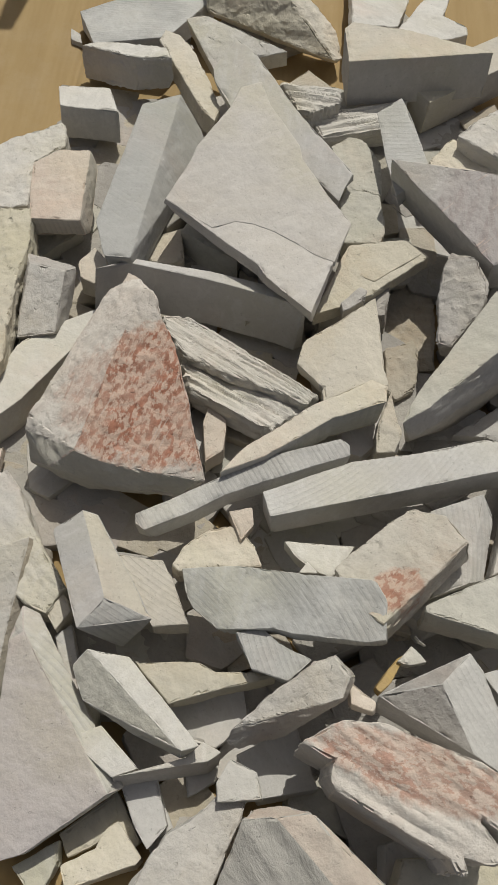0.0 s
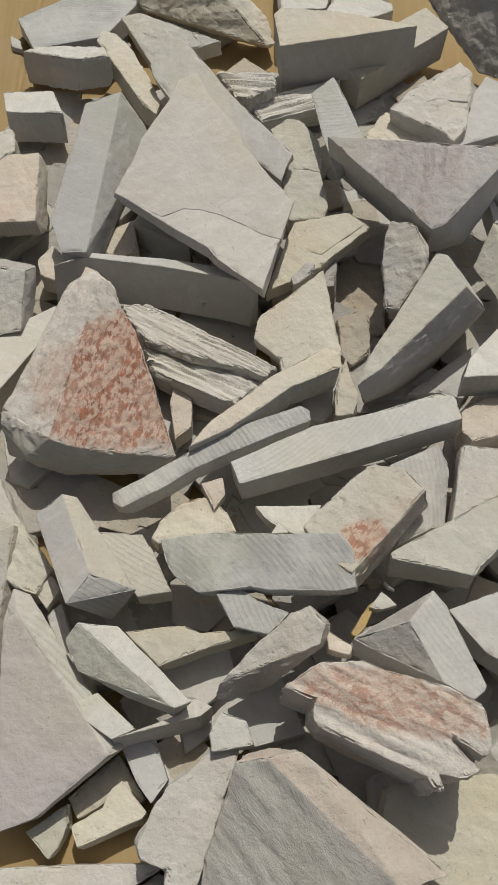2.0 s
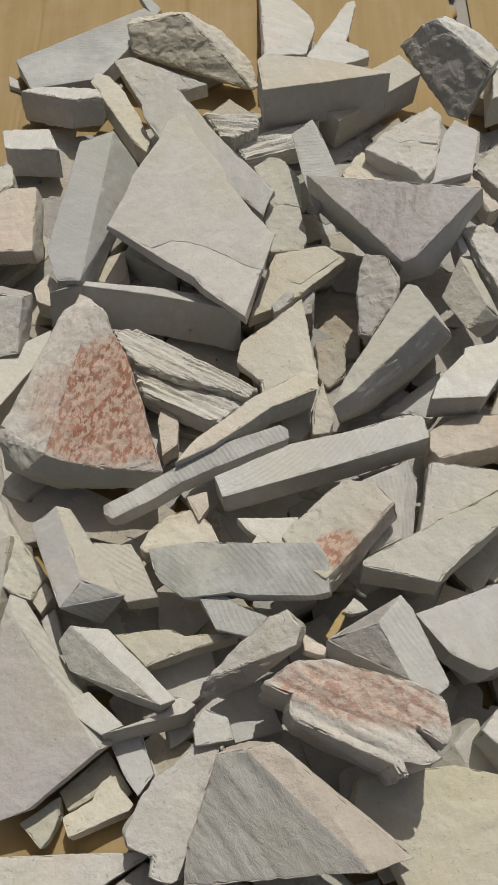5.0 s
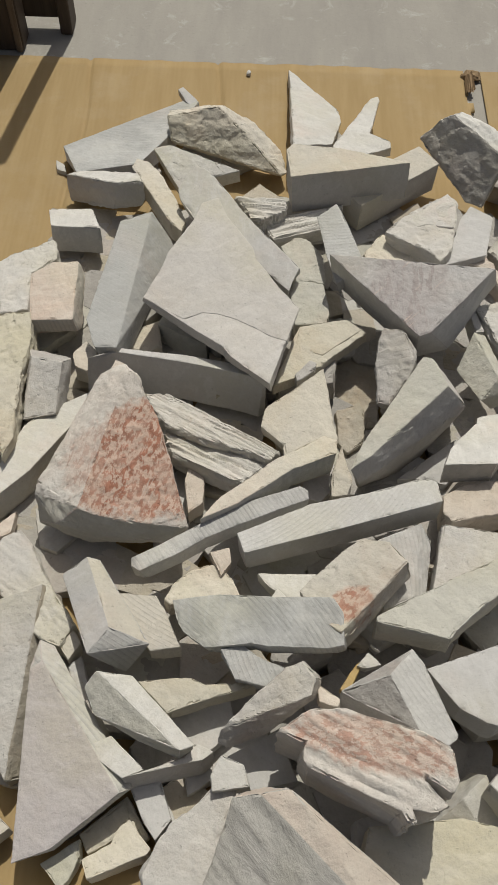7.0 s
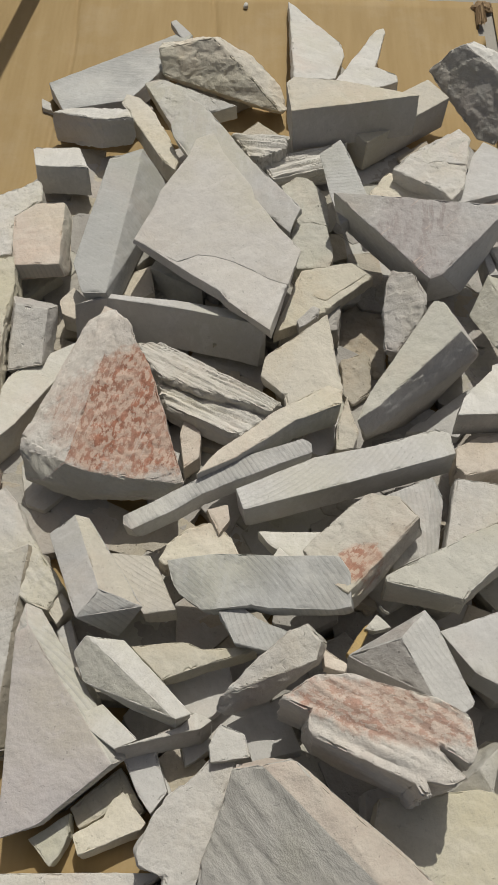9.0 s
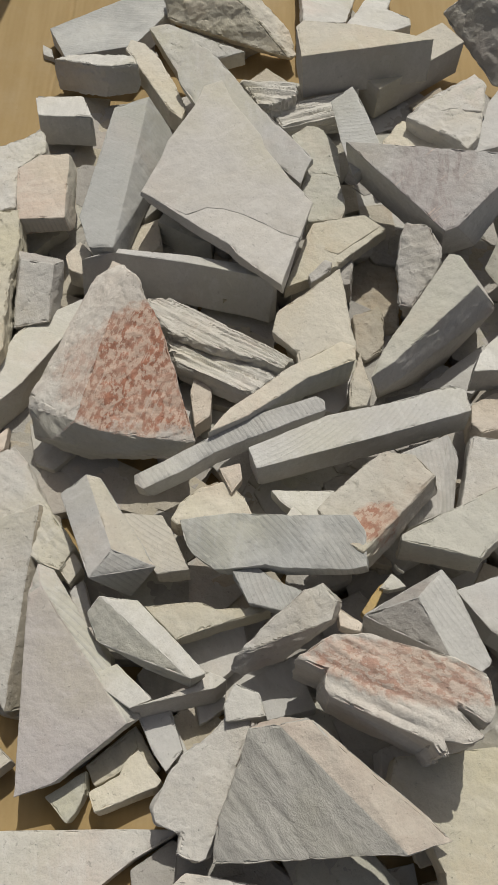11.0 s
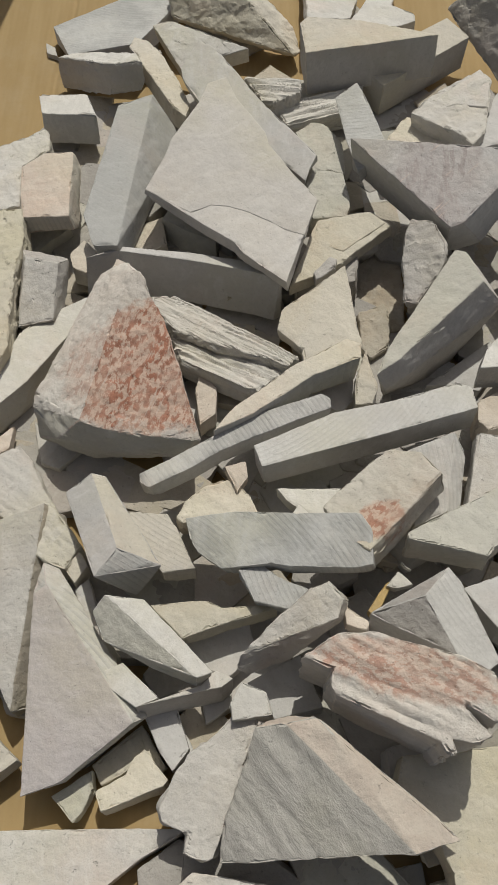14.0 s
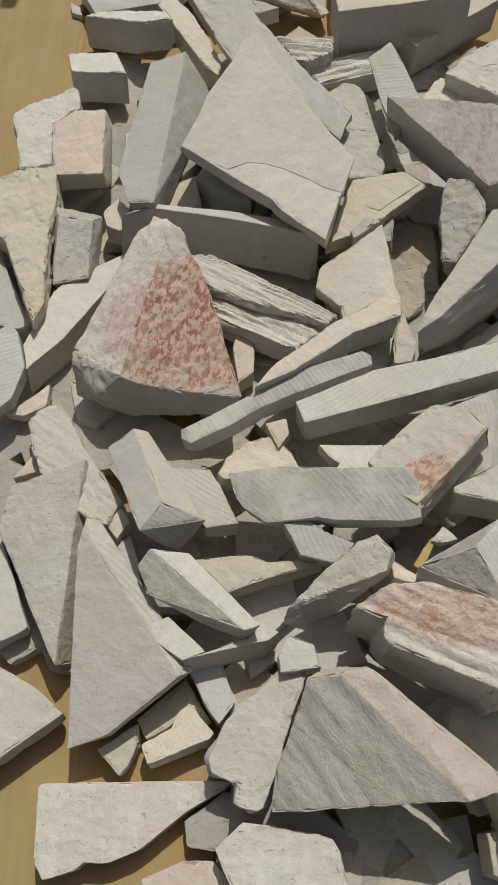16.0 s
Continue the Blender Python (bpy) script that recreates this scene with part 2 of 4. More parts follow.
def concrete_material():
    m, nt, b = material("concrete", 0.85)
    co = nt.nodes.new("ShaderNodeTexCoord").outputs["Object"]
    mp = nt.nodes.new("ShaderNodeMapping")
    mp.inputs["Scale"].default_value = (1, 0.25, 1)
    nt.links.new(co, mp.inputs[0])
    colour = mixed(nt, (0.35, 0.33, 0.29), (0.29, 0.272, 0.242), ramp(nt, noise_of(nt, mp.outputs[0], 13, 7, 0.65), 0.35, 0.68))
    colour = mixed(nt, colour, (0.52, 0.51, 0.48), times(nt, ramp(nt, noise_of(nt, co, 22, 6, 0.7, 0.8), 0.58, 0.72), 0.5))
    colour = mixed(nt, colour, (0.22, 0.21, 0.19), times(nt, ramp(nt, noise_of(nt, co, 160, 4), 0.6, 0.75), 0.4))
    nt.links.new(colour, b.inputs["Base Color"])
    bump = node(nt, "ShaderNodeBump", Strength=0.35, Distance=0.002)
    nt.links.new(noise_of(nt, co, 90, 8, 0.7), bump.inputs["Height"])
    nt.links.new(bump.outputs[0], b.inputs["Normal"])
    return m


def wood_material(name, a, c):
    m, nt, b = material(name, 0.6)
    co = nt.nodes.new("ShaderNodeTexCoord").outputs["Object"]
    mp = nt.nodes.new("ShaderNodeMapping")
    mp.inputs["Scale"].default_value = (1, 1, 0.08)
    nt.links.new(co, mp.inputs[0])
    colour = mixed(nt, a, c, ramp(nt, noise_of(nt, mp.outputs[0], 90, 6, 0.7), 0.35, 0.7))
    nt.links.new(colour, b.inputs["Base Color"])
    bump = node(nt, "ShaderNodeBump", Strength=0.3, Distance=0.001)
    nt.links.new(noise_of(nt, mp.outputs[0], 130, 5), bump.inputs["Height"])
    nt.links.new(bump.outputs[0], b.inputs["Normal"])
    return m


CARD, CONCRETE = cardboard_material(), concrete_material()
TORN = material("torn_paper", 0.95)[0]
TORN.node_tree.nodes["Principled BSDF"].inputs["Base Color"].default_value = (0.27, 0.19, 0.11, 1)
DARKWOOD, LIT_EDGE_WOOD = wood_material("dark_wood", (0.045, 0.032, 0.022), (0.08, 0.058, 0.04)), wood_material("lit_edge_wood", (0.16, 0.12, 0.08), (0.09, 0.065, 0.045))


# ---- building ----
def linked(name, bm, mat, parent=None, label=""):
    me = bpy.data.meshes.new(name)
    bm.to_mesh(me)
    bm.free()
    me.materials.append(mat)
    ob = new(name, me)
    ob.parent = parent
    return tagged(ob, label) if label else ob


def box(bm, size, at, turn=(0, 0, 0), bevel=0.0):
    made = bmesh.ops.create_cube(bm, size=1, matrix=pose(*at, *turn) @ Matrix.Diagonal((*size, 1)))
    if bevel:
        edges = {e for v in made["verts"] for e in v.link_edges}
        bmesh.ops.bevel(bm, geom=list(edges), offset=bevel, segments=2, affect="EDGES", profile=0.5)
    return bm


def solid(outline, thick, facet, rng, under=0.98, lean=(0, 0)):
    """A block in metres: a top outline in its own plane, a thickness and further corners below the top."""
    bm = bmesh.new()
    cx, cy = sum(p[0] for p in outline) / len(outline), sum(p[1] for p in outline) / len(outline)
    low = [(cx + lean[0] + (x - cx) * under * rng.uniform(0.96, 1.06), cy + lean[1] + (y - cy) * under * rng.uniform(0.96, 1.06), -thick) for x, y in outline]
    if facet:
        for p in [(x, y, 0) for x, y in outline] + low + list(facet):
            bm.verts.new(p)
        made = bmesh.ops.convex_hull(bm, input=bm.verts[:])
        spare = {g for g in made["geom_interior"] + made["geom_unused"] if isinstance(g, bmesh.types.BMVert) and g.is_valid}
        bmesh.ops.delete(bm, geom=[v for v in spare if not v.link_faces], context="VERTS")
        bmesh.ops.dissolve_limit(bm, angle_limit=radians(4), verts=bm.verts[:], edges=bm.edges[:])
    else:
        top = [bm.verts.new((x, y, 0)) for x, y in outline]
        bot = [bm.verts.new(p) for p in low]
        bm.faces.new(top)
        bm.faces.new(bot[::-1])
        n = len(top)
        for i in range(n):
            bm.faces.new((top[i], bot[i], bot[(i + 1) % n], top[(i + 1) % n]))
        bmesh.ops.recalc_face_normals(bm, faces=bm.faces[:])
    return bm


def fracture(p, size, shift):
    """Height of a broken surface: tilted flat scales, one for each cell."""
    q = p / size + shift
    c = noise.voronoi(q)[1][0]
    return (q - c).dot(noise.noise_vector(c * 5.3)) * 1.3 + 0.45 * noise.noise(c * 3.1)


def weather(bm, rough, seed, cell, chips=1.0, groove=()):
    """Worn edges, then a fine mesh shaken by noise: rough is in millimetres; groove: depth, direction and number to the metre of long furrows."""
    bm.normal_update()
    sharp = [e for e in bm.edges if len(e.link_faces) == 2 and e.calc_face_angle(0) > 0.55]
    bmesh.ops.bevel(bm, geom=sharp, offset=0.0004 + 0.00025 * rough, segments=1, affect="EDGES", clamp_overlap=True)
    bm.normal_update()
    for f in bm.faces:
        f.smooth = True
    for e in bm.edges:
        if len(e.link_faces) == 2 and e.calc_face_angle(0) > 0.3:
            e.smooth = False
    bmesh.ops.triangulate(bm, faces=bm.faces[:])
    for _ in range(7):
        long = [e for e in bm.edges if e.calc_length() > cell]
        if not long:
            break
        bmesh.ops.subdivide_edges(bm, edges=long, cuts=1, use_grid_fill=False)
        bmesh.ops.triangulate(bm, faces=[f for f in bm.faces if len(f.verts) > 3])
    shift = Vector((seed * 3.7, seed * 1.3, seed * 2.1))
    amp = rough * (0.0005 if groove else 0.001)
    gc, gs = (math.cos(radians(groove[1])), math.sin(radians(groove[1]))) if groove else (1, 0)
    bm.normal_update()
    moved = []
    for v in bm.verts:
        p = v.co
        d = noise.noise_vector(p * 38 + shift) * (0.45 * amp) + noise.noise_vector(p * 120 + shift) * (0.3 * amp)
        if any(not e.smooth for e in v.link_edges):
            bite = max(0.0, noise.noise(p * 62 + shift) - 0.1) + 0.45 * max(0.0, noise.noise(p * 190 + shift) - 0.05)
            d -= v.normal * (chips * bite * (0.003 + 0.0009 * rough))
        if rough > 1.4:
            d += v.normal * ((0.2 if groove else 0.5) * amp * fracture(p, 0.027, shift))
        if rough > 2.2 and not groove:
            d += v.normal * (amp * 0.22 * fracture(p, 0.011, shift))
            step = noise.noise(Vector((p.x * 22, p.y * 55, p.z * 150)) + shift)
            d += v.normal * (amp * 0.55 * round(step * 3) / 3)
        if groove:
            a, c = p.x * gc + p.y * gs, p.y * gc - p.x * gs
            furrow = abs(noise.noise(Vector((a * 7, c * groove[2], p.z * 50)) + shift)) + 0.75 * abs(noise.noise(Vector((a * 18, c * groove[2] * 2.4, p.z * 90)) + shift))
            d += v.normal * (groove[0] * (furrow - 0.4))
        moved.append(p + d)
    for v, p in zip(bm.verts, moved):
        v.co = p
    bm.normal_update()
    if rough > 1.4:
        limit = 0.6 if rough > 2.2 else 0.45
        for e in bm.edges:
            if len(e.link_faces) == 2 and e.calc_face_angle(0) > limit:
                e.smooth = False


count = 0


def stone(kind, look_key, label, at, turn, outline, thick, rough=1.0, side="", lean=(0, 0), facet=(), layer=(), end=(), groove=()):
    """One stone of the pile. Centimetres in its own frame: outline of the top, thickness, further corners; lean: shift of the underside; side: the look of all but the top; layer: a thin upper sheet; end: another look for the faces turned that way; groove: furrows."""
    global count
    count += 1
    rng = random.Random(count)
    cm = lambda pts: [tuple(c * 0.01 for c in p) for p in pts]
    bm = solid(cm(outline), thick * 0.01, cm(facet), rng, lean=(lean[0] * 0.01, lean[1] * 0.01))
    bm.normal_update()
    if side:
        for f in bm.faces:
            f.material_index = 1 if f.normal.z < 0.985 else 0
    if end:
        for f in bm.faces:
            if f.normal.z < 0.9 and f.normal.dot(Vector((*end[1], 0)).normalized()) > 0.35:
                f.material_index = 2
    weather(bm, rough, count, 0.0034 if rough > 2.2 else 0.0044, groove=groove or ((0.0068, 0, 120) if look_key == "bark" else ()))
    ob = linked(NAMES[kind], bm, stone_look(look_key))
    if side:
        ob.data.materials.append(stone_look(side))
    if end:
        ob.data.materials.append(stone_look(end[0]))
    ob.matrix_world = pose(*at, *turn)
    tagged(ob, label, "stone", "stones heaped on the cardboard")
    if layer:
        bm = solid(cm(layer), 0.006, (), rng, 1.0)
        weather(bm, 1.3, count + 500, 0.005, 0.6)
        sheet = linked("surface_layer", bm, stone_look(look_key), ob)
        sheet.location = (0, 0, 0.0009)
    return ob


NAMES = {"slab": "flat_stone", "chip": "stone_chip", "rock": "stone_chunk", "shard": "stone_shard", "block": "chunky_stone", "bar": "stone_bar"}


# ---- ground ----
bm = bmesh.new()
bmesh.ops.create_grid(bm, x_segments=2, y_segments=2, size=40)
floor = tagged(linked("floor", bm, CONCRETE), "bare grey trowelled concrete floor with pale scuffs", "floor", kind="structure")


def cardboard():
    """A flattened carton: a sheet with two creases, slightly wavy, its far edge ragged."""
    bm = bmesh.new()
    nx, ny = 420, 90
    x0, x1, y0, y1 = -0.95, 0.438, -0.75, 1.25
    grid = []
    for k in range(ny + 1):
        row = []
        for i in range(nx + 1):
            x, y = x0 + (x1 - x0) * i / nx, y0 + (y1 - y0) * k / ny
            z = 0.0055 + 0.0014 * noise.noise(Vector((x * 6, y * 3, 0.3)))
            for cx in (-0.245, -0.018):
                z -= 0.005 * math.exp(-(((x - cx - 0.012 * noise.noise(Vector((0, y * 5, cx)))) / 0.0035) ** 2))
            if k == ny:
                y += 0.0035 * noise.noise(Vector((x * 35, 0.0, 1.7)))
            row.append(bm.verts.new((x, y, z)))
        grid.append(row)
    for k in range(ny):
        for i in range(nx):
            if i > nx - 8 - 3 * noise.noise(Vector((k * 0.9, 0.4, 3))) and abs(k - 85) < 4 + 2 * noise.noise(Vector((k * 0.7, i * 1.3, 0))):
                continue
            f = bm.faces.new((grid[k][i], grid[k][i + 1], grid[k + 1][i + 1], grid[k + 1][i]))
            f.smooth = True
    bmesh.ops.delete(bm, geom=[v for v in bm.verts if not v.link_faces], context="VERTS")
    bmesh.ops.solidify(bm, geom=bm.faces[:], thickness=0.003)
    ob = linked("cardboard_sheet", bm, CARD)
    return tagged(ob, "flattened brown corrugated cardboard sheet with creases and a torn edge", "cardboard")


card = cardboard()


def torn_flap():
    """A low crumpled tuft of torn paper."""
    bm = bmesh.new()
    bmesh.ops.create_icosphere(bm, subdivisions=3, radius=0.5)
    for v in bm.verts:
        p = v.co.copy()
        k = 1 + 0.45 * noise.noise(p * 2.6 + Vector((3, 1, 7))) + 0.25 * noise.noise(p * 7)
        v.co = Vector((p.x * 0.032 * k, p.y * 0.026 * k, max(-0.003, p.z * 0.016 * k)))
    for k in range(7):
        made = bmesh.ops.create_grid(bm, x_segments=3, y_segments=1, size=0.5)["verts"]
        for v in made:
            x, y = v.co.x, v.co.y
            v.co = Vector((0.006 * x + 0.0022 * math.sin(k * 2.3) - 0.006 + 0.0035 * math.sin(5 * y + k), -0.024 - 0.042 * y - 0.003 * (k % 3), 0.002 + 0.006 * abs(math.sin(k + 4 * x)) + 0.002 * k * (0.5 - y) * 0.5))
    return linked("torn_flap", bm, TORN, card, "frayed torn paper at the edge")


torn_flap().location = (0.424, 1.232, 0.007)
bm = bmesh.new()
box(bm, (0.30, 0.46, 0.003), (0.15, 0, 0.0035), (0, -0.5, 0), 0.001)
scrap = tagged(linked("cardboard_scrap", bm, CARD), "loose strip of brown cardboard on the concrete", "cardboard")
scrap.location = (0.4415, 1.02, 0.001)

# a wooden stand whose feet stand on the concrete behind the cardboard
stool = tagged(new("wooden_stand"), "dark brown wooden stand on the concrete, its lit edge coloured paler", "stand")
stool.location = (-0.40, 1.30, 0)
for name, size, at, mat in (
    ("leg", (0.075, 0.05, 0.62), (-0.006, -0.005, 0.311), DARKWOOD), ("leg", (0.022, 0.05, 0.62), (0.1, 0.045, 0.311), DARKWOOD),
    ("leg", (0.055, 0.05, 0.62), (-0.40, 0.0, 0.311), DARKWOOD), ("leg", (0.055, 0.05, 0.62), (-0.40, 0.40, 0.311), DARKWOOD),
    # the thin strip paints the leg's sunlit edge in paler wood
    ("rail", (0.08, 0.02, 0.055), (0.05, 0.045, 0.052), DARKWOOD), ("lit_edge_strip", (0.012, 0.006, 0.61), (0.024, -0.0335, 0.307), LIT_EDGE_WOOD),
    ("shelf", (0.36, 0.36, 0.03), (-0.22, 0.2, 0.3), DARKWOOD),
):
    linked(name, box(bmesh.new(), size, at, (0, 0, 0), 0.003), mat, stool)

# a small pebble by the far edge
bm = bmesh.new()
bmesh.ops.create_icosphere(bm, subdivisions=3, radius=0.006)
for v in bm.verts:
    v.co = Vector((v.co.x * 0.7, v.co.y * 1.1, v.co.z * 0.6)) + noise.noise_vector(v.co * 160) * 0.0016
pebble = tagged(linked("pebble", bm, STONE["white"]), "tiny white stone crumb on the cardboard", "stone")
pebble.location = (0.033, 1.218, 0.0085)

# ---- the stones ----
stone("slab", "sawG:-35:1.3", "pale grey sawn stone slab with fine saw ridges",
      (-0.132, 0.998, 0.050), (-15.1, -2.5, 30.4), [(-12.4, -3.7), (-3.8, -8.2), (3.5, -3.5), (12, 3.6), (11.9, 5.9), (-11.2, 5.9)], 2.5, 1, side="grey")
stone("chip", "grey", "small pale grey stone chip behind the sawn slab",
      (-0.066, 1.104, 0.045), (0, -0, -64.2), [(2.8, -0.7), (1.7, 1.2), (-2.4, 0.3), (-2.2, -0.7)], 1.2, 1)
stone("chip", "white", "small white stone chip lying on the cardboard",
      (-0.259, 0.962, 0.014), (0, 0, -79.6), [(0.6, -0.7), (1.5, 0.8), (-0.4, 0.6), (-1.6, -0.7)], 1.2, 1)
# buff for the shaded front, cream for the strip that catches the sun
stone("rock", "buff", "rough buff stone chunk, its ragged broken edge coloured paler where lit",
      (-0.003, 0.985, 0.088), (44, 0, 4), [(-7.9, -2.3), (-4.3, -3.7), (0.1, -3.9), (4, -5.6), (9.2, -7.9), (4.1, -2.5), (1.1, 1.1), (-0.6, 2.5), (-4.1, 1.3), (-8.2, 1.2)], 4, 3.2, side="cream", facet=[(0, 2.9, -1.2), (3.3, 1.5, -2.2), (6.8, -1.1, -2.4), (9.4, -4, -2.2), (10.1, -7.3, -1), (-8, 2.2, -1.5)])
stone("shard", "white", "white pointed stone shard leaning over the cardboard",
      (0.148, 1.082, 0.040), (-10.7, -10.3, -88.7), [(12.2, -4.3), (9.5, 2.1), (1.8, 4), (-1.9, 3.8), (-8.6, -1.2), (-13.1, -4.3)], 1.6, 2)
stone("shard", "white", "white forked stone shard with a narrow arm",
      (0.227, 1.017, 0.060), (-1.3, 2.5, 62.9), [(-8.4, 2.2), (-5.7, -2.4), (-2.3, -5), (-0.9, -4.2), (-0.7, -0.6), (7.9, 1.5), (8.9, 2.2), (7.5, 3.1), (-6.4, 3.1)], 1.6, 2)
stone("block", "cream", "thick cream stone block with a flat sawn front",
      (0.167, 0.884, 0.117), (-11.7, -0.7, 11), [(-7.4, -3.9), (3.6, -3.9), (10.1, -3.7), (4.6, 0.1), (1, 2.5), (-5.3, 5.1), (-6.6, 3.7)], 6, 1.2, side="lilac")
stone("slab", "cream", "cream stone slab tucked under the thick block",
      (0.252, 0.898, 0.080), (0, 0, 38.2), [(7.3, -2.9), (7.5, 1.8), (1.6, 1.9), (-8.2, 2.1), (-8.1, -2.9)], 5, 1, side="lilac")
# white on all but the front face paints the sunlit strip on top
stone("rock", "dark", "dark grey rough-broken rock with its lit top edge coloured white",
      (0.357, 0.928, 0.091), (54.3, 20.1, -50.9), [(-1.8, -3.4), (6, -3.4), (8.3, -2.2), (5.1, 4.7), (-0.4, 3.8), (-5.2, 2.7), (-5.9, 1), (-6.1, -3.3)], 1.5, 3, side="white", facet=[(-5, 3.6, -2.2), (0.2, 5.8, -2.4), (4.2, 6.4, -2.8)])
stone("slab", "white", "white stone slab beside the dark rock",
      (0.477, 0.946, 0.090), (-1.1, 5.6, 78.9), [(-10.5, 4.3), (-7.3, 0.9), (-3.7, -5.4), (10.4, -5.4), (11.9, 1), (-0.7, 4.6)], 5, 2)
stone("rock", "pale", "pale fractured stone with stepped cracks",
      (0.294, 0.751, 0.110), (-4, -0.5, 37.3), [(6.8, 1.7), (7.3, 4.2), (-1.6, 4.2), (-5.1, 3.6), (-4.4, 1), (-2.9, -2.8), (-3, -5.3), (-0.4, -4.9), (3.3, -1.7)], 3, 3.4, layer=[(-0.8, 1.5), (0.5, 1), (1.5, -0.3), (2.9, -1.7), (6.5, 1.7), (7, 4), (3, 3.7), (-1.5, 3.4)])
stone("rock", "cream", "cream broken stone under the fractured one",
      (0.249, 0.735, 0.086), (0, -0, 0.3), [(-4.2, -2.2), (5.8, -2.2), (5.2, -0.4), (-0.6, 2.5), (-1.7, 3), (-4.5, -0.6)], 3, 3)
stone("slab", "grey", "pale grey flat stone slab",
      (0.354, 0.760, 0.100), (0, 0, 71.6), [(-3.5, -2.9), (4, -2.3), (5, 1.2), (1.9, 2), (-7.4, 2)], 2, 1)
stone("slab", "purple", "grey stone wedge streaked with faint purple",
      (0.255, 0.614, 0.140), (15.6, 5.3, -46.8), [(5, -3.8), (5.7, -2.5), (5.2, 9.4), (-4.7, 0.6), (-11.3, -3.8)], 7, 1.5, side="grey", facet=[(7.4, -0.5, -5.5), (5.3, 10.5, -5)])
stone("rock", "rough", "narrow rough-broken grey stone stick",
      (0.231, 0.521, 0.113), (16.9, 11.4, -88.5), [(0.4, -2.4), (5.1, -2.4), (5.5, -0.9), (2.4, 1.7), (0.2, 2.5), (-1.3, 2.5), (-4.1, 1.7), (-4.9, -1.1), (-3.4, -1.7)], 4, 4)
stone("block", "green", "large greenish grey stone wedge with a smooth face",
      (0.233, 0.443, 0.122), (-24.4, -4, 57.6), [(-5.9, 1.8), (-9.7, 1.2), (-6.9, -0.2), (-0, -1.4), (5.1, -3.6), (8.7, 0.3), (8.7, 1.8)], 3, 1.5, side="lilac", facet=[(-7.1, 4.6, -8.6), (-0.9, 2.4, -12), (7.7, 0.8, -12.4), (6.8, -4, -5.3)])
stone("block", "green", "greenish grey four-sided stone block",
      (0.339, 0.528, 0.093), (39.3, -2.6, -72.7), [(-1.7, -2.4), (4, -1.4), (2.7, 1.9), (-5, 1.9)], 3, 1.5, facet=[(-5, 2.6, -2.1), (4, 2.2, -2.4), (3.9, -0.2, -4.3)])
stone("chip", "white", "narrow white stone sliver",
      (0.347, 0.612, 0.090), (0, -0, -77.1), [(2.1, -0.7), (2.1, 0.5), (-2.2, 0.5), (-2, -0.3)], 3, 1)
stone("rock", "pale", "long pale rough-broken stone",
      (0.389, 0.581, 0.090), (-5.2, 2.3, -66.5), [(1.3, -1.9), (4, -1.9), (6.8, -0.3), (0.4, 3.7), (-5.8, 2.3), (-6.6, -1.9)], 3, 4)
stone("rock", "pale", "pale weathered stone with pitted surface",
      (0.433, 0.752, 0.080), (0, 0, 81.2), [(-4.1, 2.1), (-8.3, -4.7), (4.9, -4.7), (7, -1.2), (1.9, 3.4), (-1.5, 5)], 4, 4)
stone("rock", "pink", "pinkish rough stone piece",
      (0.377, 0.695, 0.090), (0, -0, -60.3), [(-0.7, -0.2), (3.5, -0.6), (3.6, 1.2), (1.2, 1.2), (-3.9, 1.2), (-3.7, -2.7)], 3, 3)
# white stone whose shaded sides are painted with the dark look
stone("block", "white", "white angular stone block with sides coloured dark for shade",
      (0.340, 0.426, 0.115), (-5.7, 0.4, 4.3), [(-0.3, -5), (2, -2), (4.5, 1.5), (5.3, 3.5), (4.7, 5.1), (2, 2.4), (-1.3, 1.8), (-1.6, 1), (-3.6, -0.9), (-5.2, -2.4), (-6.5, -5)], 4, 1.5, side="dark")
stone("rock", "pink", "pink and cream stained stone piece",
      (0.330, 0.342, 0.090), (-5.7, 0.2, 2.4), [(-5.1, -1.4), (-4.2, -2.7), (-0.3, -1.9), (3, -1.2), (6.8, -1.7), (5.9, 2.9), (0.6, 2.9), (-2.1, 2.3), (-4.8, 0.9)], 4, 2.5)
stone("shard", "cream", "thin cream triangular stone shard",
      (0.377, 0.401, 0.080), (0, -0, 66.2), [(-3.3, 0.9), (-2.3, -1.6), (2, -0.2), (3.6, 0.9)], 2, 2)
stone("slab", "pale", "pale flat stone slab with a ragged edge",
      (0.303, 0.273, 0.100), (0, -0, -8), [(-3.5, -0.3), (-3.7, -3.6), (-3.9, -5.2), (1.2, -1.6), (5.4, 1.7), (7.2, 3), (0.5, 3), (-3.2, 3)], 2.5, 1.5)
stone("slab", "green", "large greenish buff stone slab with a layered front edge",
      (0.276, 0.206, 0.130), (-4.2, 2.1, 40.7), [(-8.2, 3.5), (-4.9, -1), (-3.8, -2.6), (-2.7, -2.3), (1.9, -2.3), (10.2, -2.3), (11.5, -0.4), (4.8, 1), (-1.2, 2.5), (-7.7, 4)], 4, 2, side="layered")
stone("slab", "sawW:90", "thin pale stone slab with a sawn edge",
      (0.221, 0.248, 0.110), (4.4, -6.7, 81.2), [(-5.1, 1.1), (-3, -1.9), (5.5, -1.9), (2.6, 2.7)], 2, 1, side="sawW:90", facet=[(3.8, -3.5, -1.2), (-2.1, -3.6, -1.5)])
